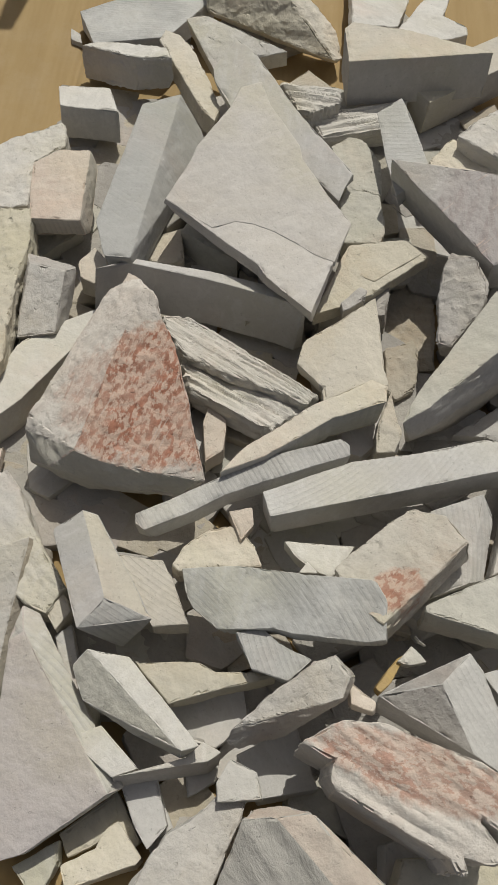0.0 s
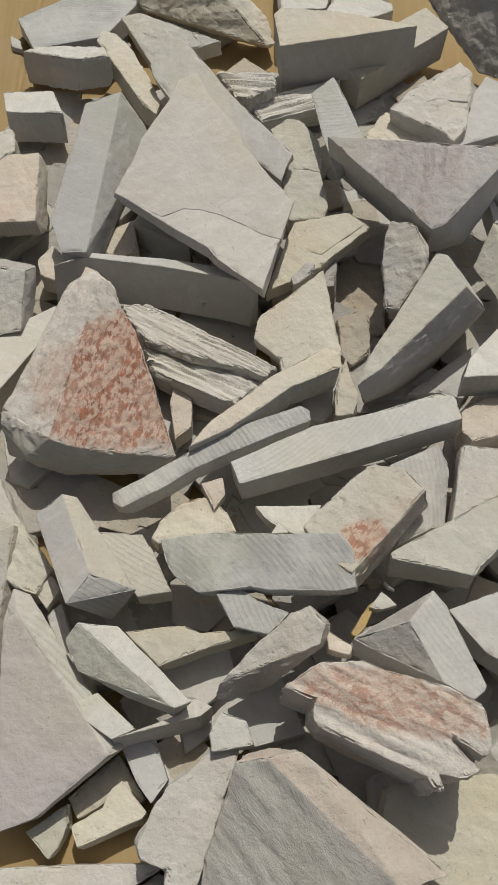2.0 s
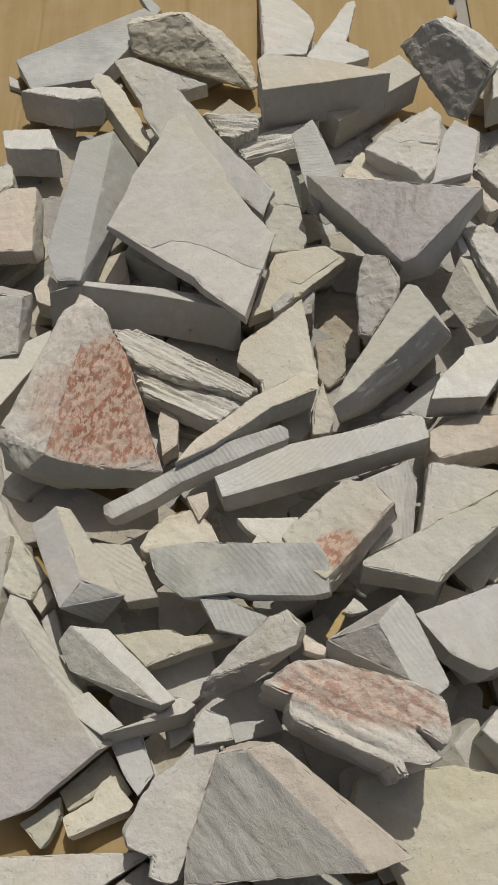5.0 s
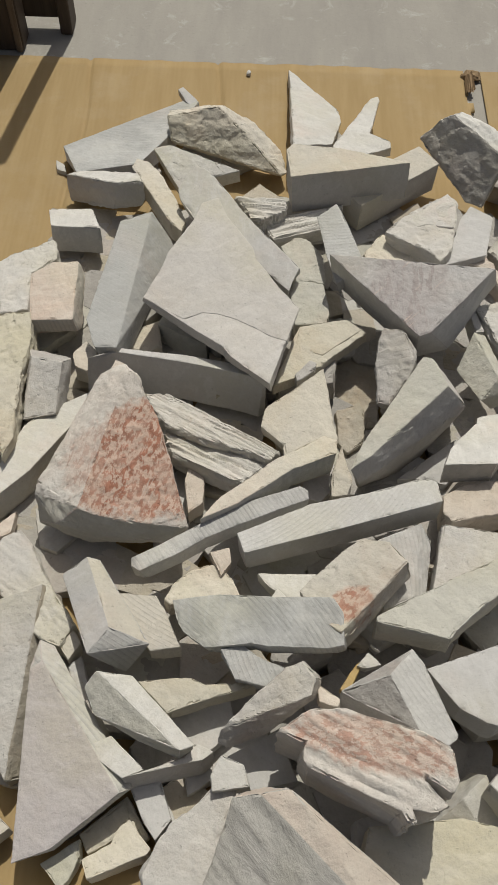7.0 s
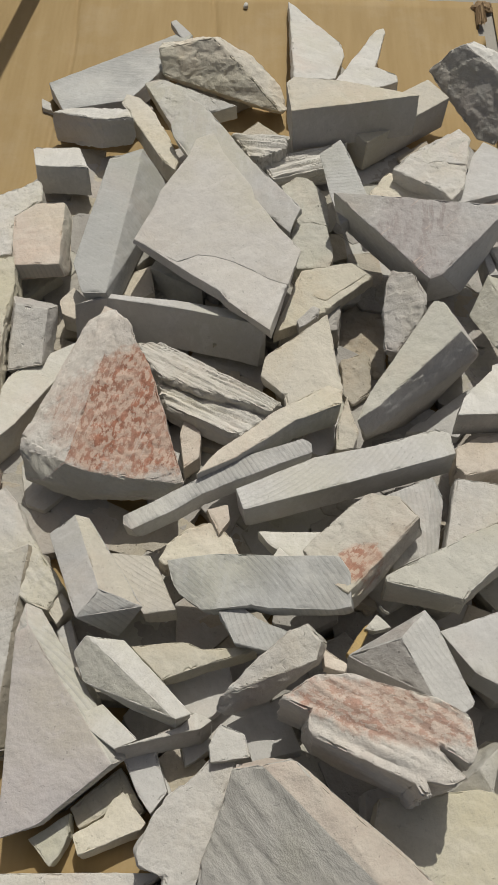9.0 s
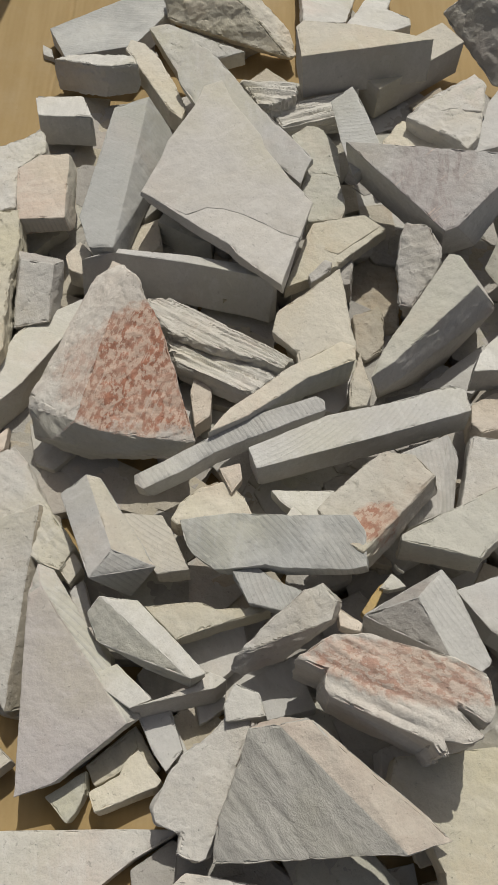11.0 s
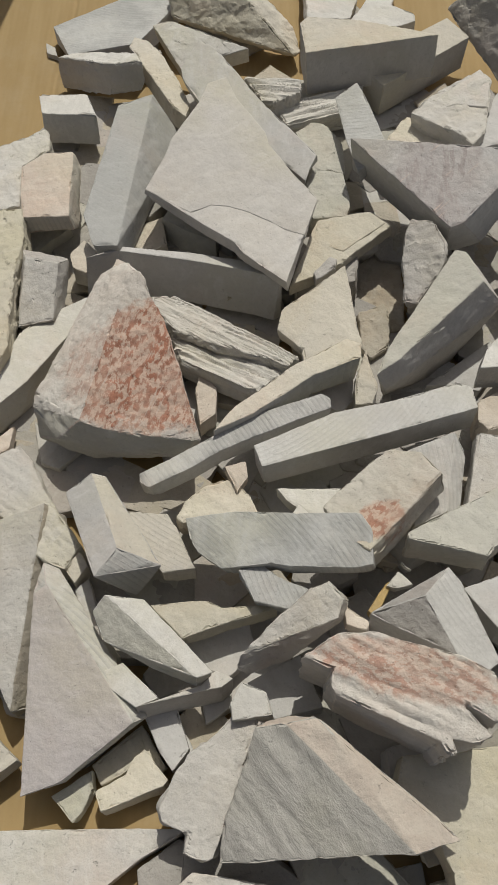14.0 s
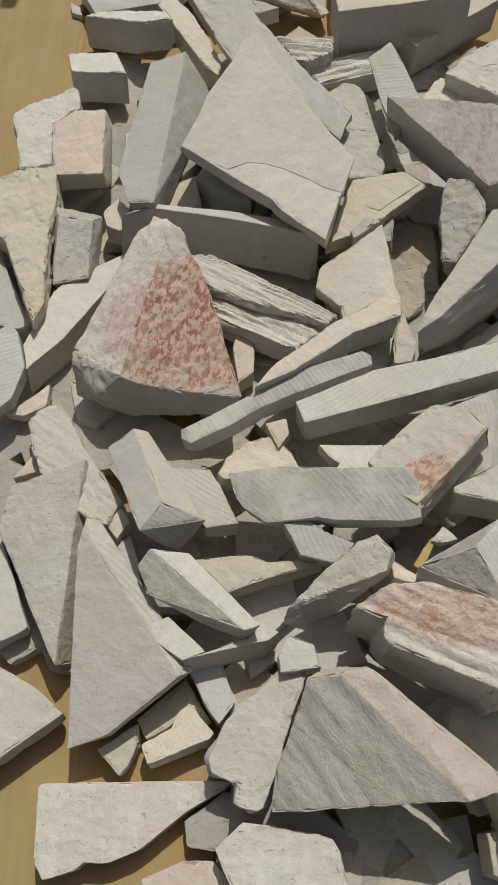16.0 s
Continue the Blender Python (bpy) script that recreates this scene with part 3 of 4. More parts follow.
stone("rock", "ore2", "pale grey stone with small red-brown stains",
      (0.166, 0.222, 0.137), (-19.1, -3.1, 44.3), [(-5.5, -0.6), (-5.2, -3.7), (-3.8, -3.1), (5.4, -3.1), (5.6, -1.8), (5.8, 0.1), (4.3, 2.9), (1.6, 3.3), (-3.3, 2.7), (-4.7, 3.3)], 3, 2.5, facet=[(4.6, -1.9, -2.7), (-4.1, -3.3, -3.8)])
stone("bar", "sawW:72:0.6", "long pale grey sawn stone bar",
      (0.172, 0.318, 0.109), (-4.3, -2.3, 17.3), [(-13, -1.9), (-1.9, -2.1), (10.1, -2.1), (10.5, 0.5), (9.2, 1.4), (2.4, 1.4), (-4.2, 1.9), (-13.1, 0.7)], 4, 0.8, side="grey")
stone("bar", "sawW:12:1.6", "thin white stone bar with cross saw ridges",
      (0.024, 0.293, 0.098), (-5, -1.7, 31), [(-10.4, 0.8), (-9.9, -0.2), (-5.1, -0.5), (-1.7, -0.3), (2, -0.7), (5.8, -1.2), (10.7, -1.9), (11.2, -0.9), (10.7, 0.1), (3.4, 1.6), (-6.6, 1.6), (-10, 1.7)], 2.5, 0.8, side="white")
stone("slab", "sawG:-32:1.2", "pale blue-grey stone slab with slanting saw ridges",
      (0.069, 0.175, 0.124), (4.6, -13.2, -5.7), [(-8.6, -0.2), (-7.7, -1.3), (-5.2, -2.8), (-0.4, -2.1), (1.2, -2.3), (7.5, -2.2), (9.1, -1.8), (8.8, 1.5), (7.7, 3.1), (1.6, 2.9), (-4.8, 2.9), (-9.4, 2.1)], 2.5, 0.9)
stone("block", "grey", "thick grey and cream stone block with a sawn end",
      (-0.110, 0.197, 0.111), (16.7, -6.2, -66.8), [(5.4, -1.6), (3.9, 1.5), (-4.9, 1.6), (-4.4, -1.6)], 3, 1, side="cream", facet=[(-4.1, 2.7, -0.6), (-0.6, 2.8, -1.9), (6, 4, -3.6), (6, -0.4, -7)], end=("sawG:75:1.6", (1, 0.2)))
stone("rock", "sawC:70:0.8", "cream stone piece with coarse saw ridges",
      (-0.049, 0.186, 0.085), (0, 0, -63.2), [(-1.3, -3.6), (1.6, -0.9), (3.1, -0.7), (4.1, 2.4), (-0.7, 2.4), (-2.3, 2.2), (-4.5, -1.7)], 3, 1.5)
stone("rock", "cream", "cream rounded stone under the thin bar",
      (0.005, 0.233, 0.075), (0, 0, 9.9), [(-3.5, -1.7), (0.6, -1.7), (4.3, -1.7), (3.8, 0.6), (1.7, 2.5), (-0.4, 2.2), (-2.6, 0.9), (-3.9, -1)], 3, 2.5)
stone("chip", "pink", "small pink pointed stone chip",
      (0.030, 0.264, 0.080), (0, 0, -63.6), [(1.8, -1), (0.7, 0.7), (-1, 1.3), (-1.4, -1)], 1.5, 1)
stone("slab", "white", "small white flat stone piece",
      (0.103, 0.230, 0.090), (0, -0, 1.3), [(-2.3, 0.1), (-0.6, -1.1), (1.1, -1.7), (2, -0.5), (3.2, 1.5), (-3.4, 1.5)], 2, 1)
stone("chip", "white", "tiny white stone chip",
      (0.092, 0.217, 0.100), (0, 0, 1.2), [(1, -0.4), (-0.1, 0.7), (-0.9, -0.4)], 1, 1)
stone("rock", "bark", "grey layered stone with a bark-like grain",
      (-0.001, 0.440, 0.083), (-7.3, -4.4, -30.9), [(-7.2, -1.3), (-3.5, -2.7), (3.1, -1.4), (9.5, -0.1), (10, 1.5), (3.3, 1.7), (-6.2, 1.7), (-9, 0.4)], 4, 4.5)
stone("rock", "bark", "grey splintered stone with deep parallel grooves",
      (0.018, 0.399, 0.074), (-7.6, -3.9, -27.1), [(-5.1, -2.2), (3.4, -2.2), (4.4, -1.5), (6.5, 3.5), (-0.9, 1.8), (-8.3, 0.6)], 3, 4.5)
stone("bar", "grey", "long grey stone bar standing on its edge",
      (-0.023, 0.518, 0.101), (-11.9, 0.2, -7.7), [(-9.2, 0.1), (-0.7, 0.1), (6.6, -0.6), (9.7, -1.1), (9.8, -0.2), (6.3, 1.1), (-0.9, 1.4), (-9.1, 0.9), (-12.5, -1.8)], 6.6, 0.8)
stone("slab", "lilac", "large flat pale grey stone slab, cracked across",
      (0.017, 0.629, 0.131), (0.5, 2.4, -54), [(-10.7, 2.3), (-7.9, -3.4), (-6.3, -5.3), (-3.2, -10.1), (3.3, -7.9), (8.6, -5.9), (9.8, -6), (13, -5.2), (16.1, -4.2), (12.5, 0.5), (9, 5.4), (4.2, 5.2), (-0.9, 5.3), (-2.5, 6), (-5.7, 6.2), (-8.8, 6.2), (-12.2, 7.2), (-12.6, 4.6)], 1.8, 1.2, layer=[(-10.8, 2.2), (-8, -3.5), (-6.4, -5.3), (-3.2, -10.2), (2.4, -7.8), (2.9, -5.2), (4, -3.8), (6.2, -2.2), (8.3, -1.1), (10.4, -0.2), (12.1, 1.1), (9, 5.4), (4.3, 5.2), (-0.8, 5.4), (-2.5, 6.1), (-5.7, 6.2), (-8.9, 6.3), (-12.3, 7.2), (-12.7, 4.7)])
stone("slab", "grey", "thin grey stone slab behind the large flat one",
      (0.024, 0.744, 0.113), (13, -6, 0), [(-7.9, 6.3), (-7.6, 4.7), (-5.4, 1.2), (-1, -1.7), (4.4, -7.2), (7.5, -10.4), (8.1, -8.8), (9, -6.9), (2, 1.2), (-1, 5.6), (-3.4, 8.8), (-5.6, 10.5)], 1.6, 1)
stone("slab", "white", "white stone slab with a cream side",
      (-0.042, 0.887, 0.085), (16.6, 1.8, -24.1), [(-0.1, -4.1), (1.2, -1.8), (4.2, 0.3), (6.7, 2.3), (-5.1, 2.3), (-7, 0.8)], 3, 1.5, side="cream")
stone("bar", "cream", "narrow cream stone splinter beside the grey slab",
      (-0.087, 0.833, 0.088), (-2.7, -5, -62), [(-3.6, -1.3), (2.9, -1.3), (7.3, -1.3), (9.5, -0.6), (7.6, 0.9), (2.8, 1.5), (-3.6, 1.9), (-7.3, 1.5), (-8.7, 0.1), (-6.9, -1.4)], 3, 2)
stone("block", "white", "grey stone block with one rough-broken end",
      (-0.166, 0.869, 0.081), (-9.6, -23.3, -37.6), [(2.9, -1.6), (7.7, 0.3), (4.4, 2.3), (-6.4, 0.6), (-8.5, -1.6)], 2.5, 2.5, side="lilac", facet=[(-8.9, -1.9, -4.3), (1.5, -1.5, -4.4), (6.2, 0.1, -3.9)], end=("rough", (0.8, 0.6)))
stone("block", "white", "small white-topped stone block",
      (-0.206, 0.783, 0.080), (-8.5, -0, -0.3), [(-2.8, -2.1), (4.2, -2.1), (2.4, 2.3), (-3.8, 1.9)], 4.5, 1.5)
stone("bar", "sawG:40:0.3", "long grey three-sided stone bar",
      (-0.126, 0.626, 0.115), (-8.4, -3.9, 83.2), [(-5.3, 2.6), (-9.5, 0.5), (-9.4, -2.4), (13, -2.4), (11.2, 1.7)], 3, 0.9, side="sawG:40:0.3", facet=[(11.4, -4.7, -4.4), (9.8, -5.2, -5), (1.8, -3.4, -5.2), (-6.2, -2.6, -4.6)])
stone("rock", "pink", "pinkish cream stone block",
      (-0.212, 0.641, 0.094), (7.3, 1.7, -87.8), [(5.3, -2.6), (5.7, 3.2), (-4.1, 3.2), (-4.3, -0.5), (-2.5, -3.3)], 2.5, 1.5, side="sawC:90", facet=[(-3.4, 3.6, -2), (4.6, 3.4, -3.7), (5.3, -3.6, -2.8)])
stone("rock", "pale", "pale rough stone at the edge of the cardboard",
      (-0.258, 0.681, 0.075), (2.1, -3.5, -76.2), [(-3, -4), (6.9, -4), (6.9, -0.2), (0.4, 0.8), (-1.7, 4.5), (-5.6, 4.6), (-3.9, -1.7)], 4, 3.5)
stone("rock", "buff", "tall buff stone with a rough broken face",
      (-0.258, 0.513, 0.090), (0, 0, -68.6), [(-1.3, -4.4), (1.7, -2.8), (13.1, -2.8), (10.9, -0.9), (2.6, 1.8), (-3.4, 4.6), (-7.4, 5.4), (-8.2, 2.3), (-7.9, -3.2)], 4, 3.5)
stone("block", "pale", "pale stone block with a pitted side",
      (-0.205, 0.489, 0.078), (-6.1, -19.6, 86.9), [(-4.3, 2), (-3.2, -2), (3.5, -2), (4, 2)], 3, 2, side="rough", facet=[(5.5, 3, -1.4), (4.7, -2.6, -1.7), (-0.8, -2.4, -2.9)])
stone("rock", "cream", "small cream stone beside the pale block",
      (-0.159, 0.544, 0.070), (0, -0, 53.5), [(-1.9, 0.1), (-1.5, -1.4), (0.3, -2.1), (1.6, -0.3), (2, 1.9), (-0.6, 1.9)], 3, 2)
stone("rock", "cream", "small cream stone under the large slab",
      (-0.083, 0.577, 0.070), (0, -0, -80), [(2, -0.1), (1.5, 1.8), (-2.8, 1.8), (-2, -1.1), (1.3, -2.4)], 3, 2)
stone("block", "white", "thick white stone bar with a sharp straight edge",
      (-0.201, 0.423, 0.065), (-2.8, 5, 60.1), [(-9.7, -1.1), (-4.4, -2), (6, -2), (9.8, -0.9), (4.8, 1.7), (0.8, 3), (-7.3, 1.2)], 4.6, 1)
stone("rock", "ore", "large triangular stone with a red-brown stained face",
      (-0.069, 0.371, 0.124), (10.2, -14.3, 74), [(-8.1, 4.5), (-8, 0.2), (-6.8, -5.4), (-6.3, -8), (3.4, -1.5), (7.9, 2.4), (8.9, 3.3), (9, 4.5)], 3, 2.6, side="rim", facet=[(8.6, 7.9, -2.9), (10.3, 5.3, -1.5), (-1.1, 8.2, -2.4), (-6.3, 10.2, -3), (-7.6, 10, -3.4), (-10.1, 8.8, -6.8), (-10.6, 2.9, -6.6), (-6.8, -7.6, -3.6), (-10.1, 6.4, -2.8), (-9.9, 0.6, -2.4), (-8.3, -6.4, -2)], end=("layered", (-1, 0)))
stone("shard", "pink", "pinkish pointed stone shard behind the red-stained rock",
      (-0.105, 0.462, 0.118), (0, 0, 0), [(-2.2, -1.3), (-2.6, -5.8), (-1.1, -6.4), (0.6, -2.4), (1.9, 2), (0.6, 3.9), (-0.7, 4.6)], 3.5, 1.6)
stone("slab", "cream", "yellowish cream stone slab",
      (0.121, 0.437, 0.096), (2.2, -1.8, 40.1), [(-4.4, 2.9), (-3.9, -0.6), (-4.8, -2.1), (-1, -4.3), (1.8, -4.1), (2.5, -2.6), (5.2, 1.7), (7, 4.6), (-2.4, 4.6)], 2, 1.5)
stone("bar", "cream", "cream stone bar with a sawn end",
      (0.091, 0.365, 0.105), (-2.2, 1.8, 40.1), [(-6.4, -0.4), (1.4, -0.7), (6.9, -2.2), (8.2, -0.9), (7.4, 0.6), (1.3, 1.5), (-7.8, 1.5), (-11, 0.6)], 4, 1.5, side="sawG:90")
stone("slab", "buff", "buff stone slab with a thin crack",
      (0.136, 0.558, 0.085), (-0.8, -0.8, 42.5), [(-4.2, -1.9), (-1, -2.4), (7, -2.4), (6.7, 0.8), (1.1, 4.1), (-1.7, 2.6), (-7.9, -0.7)], 2, 2, layer=[(-1.2, 1), (-0, -1.3), (6.7, -1.7), (6.3, 0.6), (0.8, 3.8), (-1.9, 1.9)])
stone("chip", "rough", "small rough grey stone chip",
      (0.124, 0.518, 0.095), (0, -0, 38.2), [(-2.1, -0.7), (0.8, -0.7), (1.8, 0.1), (1.2, 0.8), (-1.6, 0.4)], 1.5, 2)
stone("rock", "green", "greenish grey stone in the shade",
      (0.122, 0.729, 0.070), (0, -0, -87.3), [(1.2, -1.8), (4, -1.2), (4.8, 2.9), (-0.1, 2.9), (-3.6, 1), (-4.1, -0.8), (-2.2, -3.1)], 4, 2.5)
stone("rock", "green", "greenish cream broken stone",
      (0.130, 0.640, 0.080), (0, 0, -83.3), [(3.6, -2.4), (3.7, 1.7), (2.2, 2.4), (-3.2, 2.3), (-4.3, -1.4), (-1.9, -2.4)], 4, 2.5)
stone("bar", "sawG:30:0.5", "short grey stone strip with faint saw ridges",
      (0.167, 0.721, 0.108), (19, 2.6, -80.1), [(0.9, -1.9), (6.3, -1.5), (5.9, -0.4), (3, 2.6), (-3.4, 1.9), (-7, 1.2), (-5.8, -1.9)], 2, 1)
stone("rock", "bark", "white stone with a layered edge",
      (0.065, 0.802, 0.090), (-5.7, -0.5, -4.7), [(-1.7, -2), (-0.2, -2.4), (3.3, 0.1), (3, 2.2), (-4.4, 2.2)], 3, 4)
stone("rock", "bark", "layered grey stone in shadow",
      (0.121, 0.796, 0.072), (0, -0, 18.9), [(-5.1, -2.1), (3.5, -1.9), (7.3, 2), (-5.7, 2)], 3, 4)
stone("rock", "brown", "small brown rough stone deep in the pile",
      (0.186, 0.471, 0.035), (0, 0, -86.5), [(2.14, -1.83), (3.56, -0.81), (2.14, 1.32), (-1.32, 2.03), (-3.87, 1.32), (-2.75, -1.83)], 3, 3.5)
stone("rock", "cream", "small cream broken stone",
      (0.168, 0.382, 0.070), (0, -0, 73.1), [(-3.2, 0.5), (-2.4, -1.5), (-0.1, -1.3), (1.8, -0.1), (4.3, 1.2), (-0.5, 1.2)], 2.5, 3)
stone("rock", "pale", "pale cream stone with long grooves",
      (-0.188, 0.238, 0.065), (-0.1, -4, -44), [(-3.6, -1.9), (-0.6, -3.1), (6.6, -3.1), (8.9, -2.1), (8, 0.5), (2.1, 1.4), (-3.2, 3.2), (-5.7, 3.4), (-6.3, 1.9), (-6.2, -0.2)], 4, 3, groove=(0.004, 4, 60))
stone("slab", "pale", "pale stone slab with a brown rough edge",
      (-0.196, 0.144, 0.068), (6.3, -0, 24.6), [(-4, 2.9), (-3.4, -4.3), (-3.4, -11.5), (-0.6, -5.2), (1.8, -0.2), (5, 4.8), (6.2, 6.7), (-1.6, 6.7)], 3.6, 1.6, side="brown", facet=[(7.7, 5.6, -4), (6, 1.4, -4), (1, -6.8, -4), (-1.4, -11.6, -3.4)])
stone("slab", "grey", "grey flat stone slab",
      (-0.239, 0.096, 0.052), (0, -0, -81.7), [(5.3, -1.7), (4.4, 0.9), (3.7, 2.5), (-6.1, -0), (-7.2, -1.7)], 2.5, 1.5)
stone("slab", "mauve", "large triangular lilac-grey stone slab with a sawn edge",
      (-0.132, 0.044, 0.075), (-5.5, -11.9, 89.9), [(-1.1, 3.1), (-9.4, 2.8), (-8.1, -0.7), (-2.8, -7.2), (3, -3), (9.7, 1.9), (8.7, 3.1)], 2.3, 1.2, side="sawW:60:1.5", facet=[(11.9, 2.6, -0.9), (11.3, 1.1, -1.5), (2.4, -5.2, -1.5), (-2.2, -8.3, -1.6)])
stone("rock", "cream", "small cream stone block",
      (-0.133, 0.169, 0.066), (0, 0, -50.8), [(-0.3, -1), (1.8, -1), (1.1, 1), (-0.7, 1.3), (-1.8, -0.3)], 3, 1.5)
stone("chip", "grey", "small grey stone piece",
      (-0.116, 0.136, 0.055), (0, 0, -49.8), [(2, -0.6), (1.6, -0), (-1.8, 1.3), (-1.7, -0.6)], 2.5, 1)
# the sunlit face is painted white, the other faces darker
stone("block", "white", "grey stone bar with its lit side coloured white",
      (-0.034, 0.090, 0.103), (-7.8, 1.9, -40), [(4.9, -0.9), (5.6, 0.5), (-3.8, 1.2), (-6.7, -0.9)], 2.5, 1.2, side="green", facet=[(-6.8, -2.6, -1.4), (-4.1, -3.7, -2.1), (0.6, -2.6, -2.2), (4.7, -1, -0.9)])
stone("rock", "buff", "narrow buff stone strip with a ragged edge",
      (0.017, 0.116, 0.090), (-2.8, 0.3, 5.8), [(-3.7, -2.2), (1.1, -1), (5.4, -0.1), (5.2, 0.3), (0.1, 0.4), (-1.2, 1.3), (-6.8, 1.3)], 2.5, 2)
stone("slab", "white", "small white rectangular stone slab",
      (-0.067, 0.048, 0.080), (0, 0, -33.7), [(1.8, -1.1), (3.1, 0.8), (-1.7, 1.4), (-3.2, -1.1)], 2, 1)
stone("slab", "white", "flat white-edged stone slab with a shaded front",
      (-0.005, 0.047, 0.082), (-8.3, 2.1, 14), [(2.4, -0.5), (3.7, 0.1), (2.2, 1.2), (0.6, 0.1), (-3.4, -0.3), (-5.6, -0.5)], 4, 1, side="lilac")
stone("rock", "sawG:110", "dark grey sawn stone piece with a curved edge",
      (0.065, 0.137, 0.110), (2.9, 4.9, -59.6), [(0.5, -2.1), (2.7, 0.2), (2, 2.9), (-0.4, 0.9), (-2.1, 0.2), (-2.8, -2.1)], 2.5, 2)
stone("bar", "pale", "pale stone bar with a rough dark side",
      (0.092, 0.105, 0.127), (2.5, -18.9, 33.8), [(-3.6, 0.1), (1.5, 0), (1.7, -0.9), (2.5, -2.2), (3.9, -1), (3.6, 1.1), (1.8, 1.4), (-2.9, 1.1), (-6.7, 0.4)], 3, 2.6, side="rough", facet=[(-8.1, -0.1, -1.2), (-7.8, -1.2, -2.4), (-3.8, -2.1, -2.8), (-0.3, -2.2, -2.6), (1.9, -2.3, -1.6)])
stone("chip", "pink", "small pink-edged stone piece",
      (0.142, 0.104, 0.115), (0, -0, -33.2), [(-0.6, -0.9), (1.4, -0.2), (0.9, 0.6), (-1.7, 0.6)], 2, 1.5)
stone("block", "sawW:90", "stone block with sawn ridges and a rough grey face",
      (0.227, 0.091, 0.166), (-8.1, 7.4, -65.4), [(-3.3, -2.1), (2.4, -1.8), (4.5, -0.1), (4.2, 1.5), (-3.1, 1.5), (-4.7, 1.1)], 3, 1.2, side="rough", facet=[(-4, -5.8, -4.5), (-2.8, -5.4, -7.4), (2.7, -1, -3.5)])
stone("slab", "grey", "pale grey flat stone slab with a broken front",
      (0.316, 0.116, 0.130), (-2.7, 1, 20.1), [(-5.4, -0.4), (-3.5, -2.5), (-2.6, -3.1), (0.5, -2.9), (4.5, -3.4), (8.1, 4), (5.1, 4.2), (-6.8, 4.2)], 4, 1)
stone("block", "white", "white stone block with a dark shaded face",
      (0.329, 0.028, 0.125), (-1.1, 5.6, 79.3), [(-3.6, -0.1), (-4.7, -3.1), (4.1, -3.1), (3.9, -0.2), (1.2, 2.6), (-0.9, 3.8)], 8, 2)
stone("slab", "white", "stone wedge with a white lit edge",
      (0.303, -0.000, 0.077), (0.4, 20.2, -56.1), [(4.3, -1.5), (5.4, 0.3), (-2.3, 0.9), (-4, 1.8), (-3.5, -1.5)], 4, 1.5, facet=[(-2.3, -4.9, -2.6), (1.4, -4.3, -3.4)])
stone("slab", "pale", "thin pale stone strip",
      (0.315, -0.011, 0.060), (0, -0, -48.4), [(-1.7, -0.7), (4, -0.3), (3.7, 0.5), (-2.7, 0.5), (-3.3, 0.1)], 2, 1.5)
stone("rock", "ore3", "large rough stone with a rust-red stained top",
      (0.186, 0.019, 0.191), (14.4, -19.5, -21.7), [(-8.2, 0.2), (-8.1, -0.8), (-7.4, -1.7), (-5.2, -1.9), (-2.4, -2.1), (-0.2, -2.3), (1.8, -2.5), (2.7, -3.2), (3.2, -3), (2.6, -2), (3.9, -1.9), (4.9, -1.5), (5.6, -0.7), (4.4, -0.2), (3, 0.6), (3, 0.8), (4.4, 0.5), (5.7, 0.2), (5.9, 1.5), (4.7, 3.7), (1.8, 4.3), (-1, 4.2), (-5.3, 4.2), (-8.6, 3.2), (-11.2, 0.3)], 7.3, 3.6, side="lilac", lean=(-2.7, -1.9), groove=(0.0028, -8, 70))
stone("rock", "slate", "large grey stone with a pink sunlit side",
      (0.071, -0.049, 0.126), (21.4, -14.5, 3.5), [(-5, -1.8), (-5.8, -5), (10.6, -5), (1.3, 6), (-1.1, 5.8)], 3, 2, side="pink", facet=[(4, 6.1, -0.9), (5.1, 4.6, -0.6), (12.5, -2.8, -2), (14.3, -4.9, -2)], groove=(0.002, -62, 38))
stone("rock", "pale", "pale grey weathered stone leaning on the cardboard",
      (0.003, -0.051, 0.078), (1.4, -5.5, 75.9), [(-2.3, 2.7), (-2.7, 0.3), (-4.2, 0.2), (-4.4, -1.6), (-3.9, -2.5), (-1.4, -2.7), (4, -2.9), (9.4, -3.4), (8.6, -1.4), (5.4, 0.6), (3.6, 2.1), (1.2, 2.9), (-1.2, 3.3)], 4, 2.2, groove=(0.004, 20, 40))
stone("block", "white", "small white angular stone",
      (0.045, 0.033, 0.095), (0, 0, 8.6), [(-1.7, -1.4), (2.1, -1.4), (1.7, 0.7), (-0.4, 1.9), (-1.7, 0.1)], 3, 1.5)
stone("rock", "cream", "small cream stone near the cardboard",
      (-0.061, -0.028, 0.038), (-5.3, 2.2, 22.7), [(-3.6, -1.7), (2.3, -1.7), (3, -1.3), (1.9, 2.1), (0.6, 1.8), (-0.5, 0.6), (-3.6, 0.2)], 3, 1.5)
stone("rock", "green", "small greenish pointed stone",
      (-0.111, -0.046, 0.034), (0, -0, 33.5), [(-1.4, -1.6), (-0.3, -1.3), (1.5, -0.1), (2.3, 1.5), (-2.1, 1.5)], 2.6, 2)
stone("rock", "buff", "buff stone in the shade of the slab",
      (-0.075, -0.010, 0.026), (0, -0, 38.6), [(-2.85, -0.81), (-0.1, -1.32), (2.54, -0.41), (2.95, 1.22), (-2.54, 1.22)], 1.9, 2)
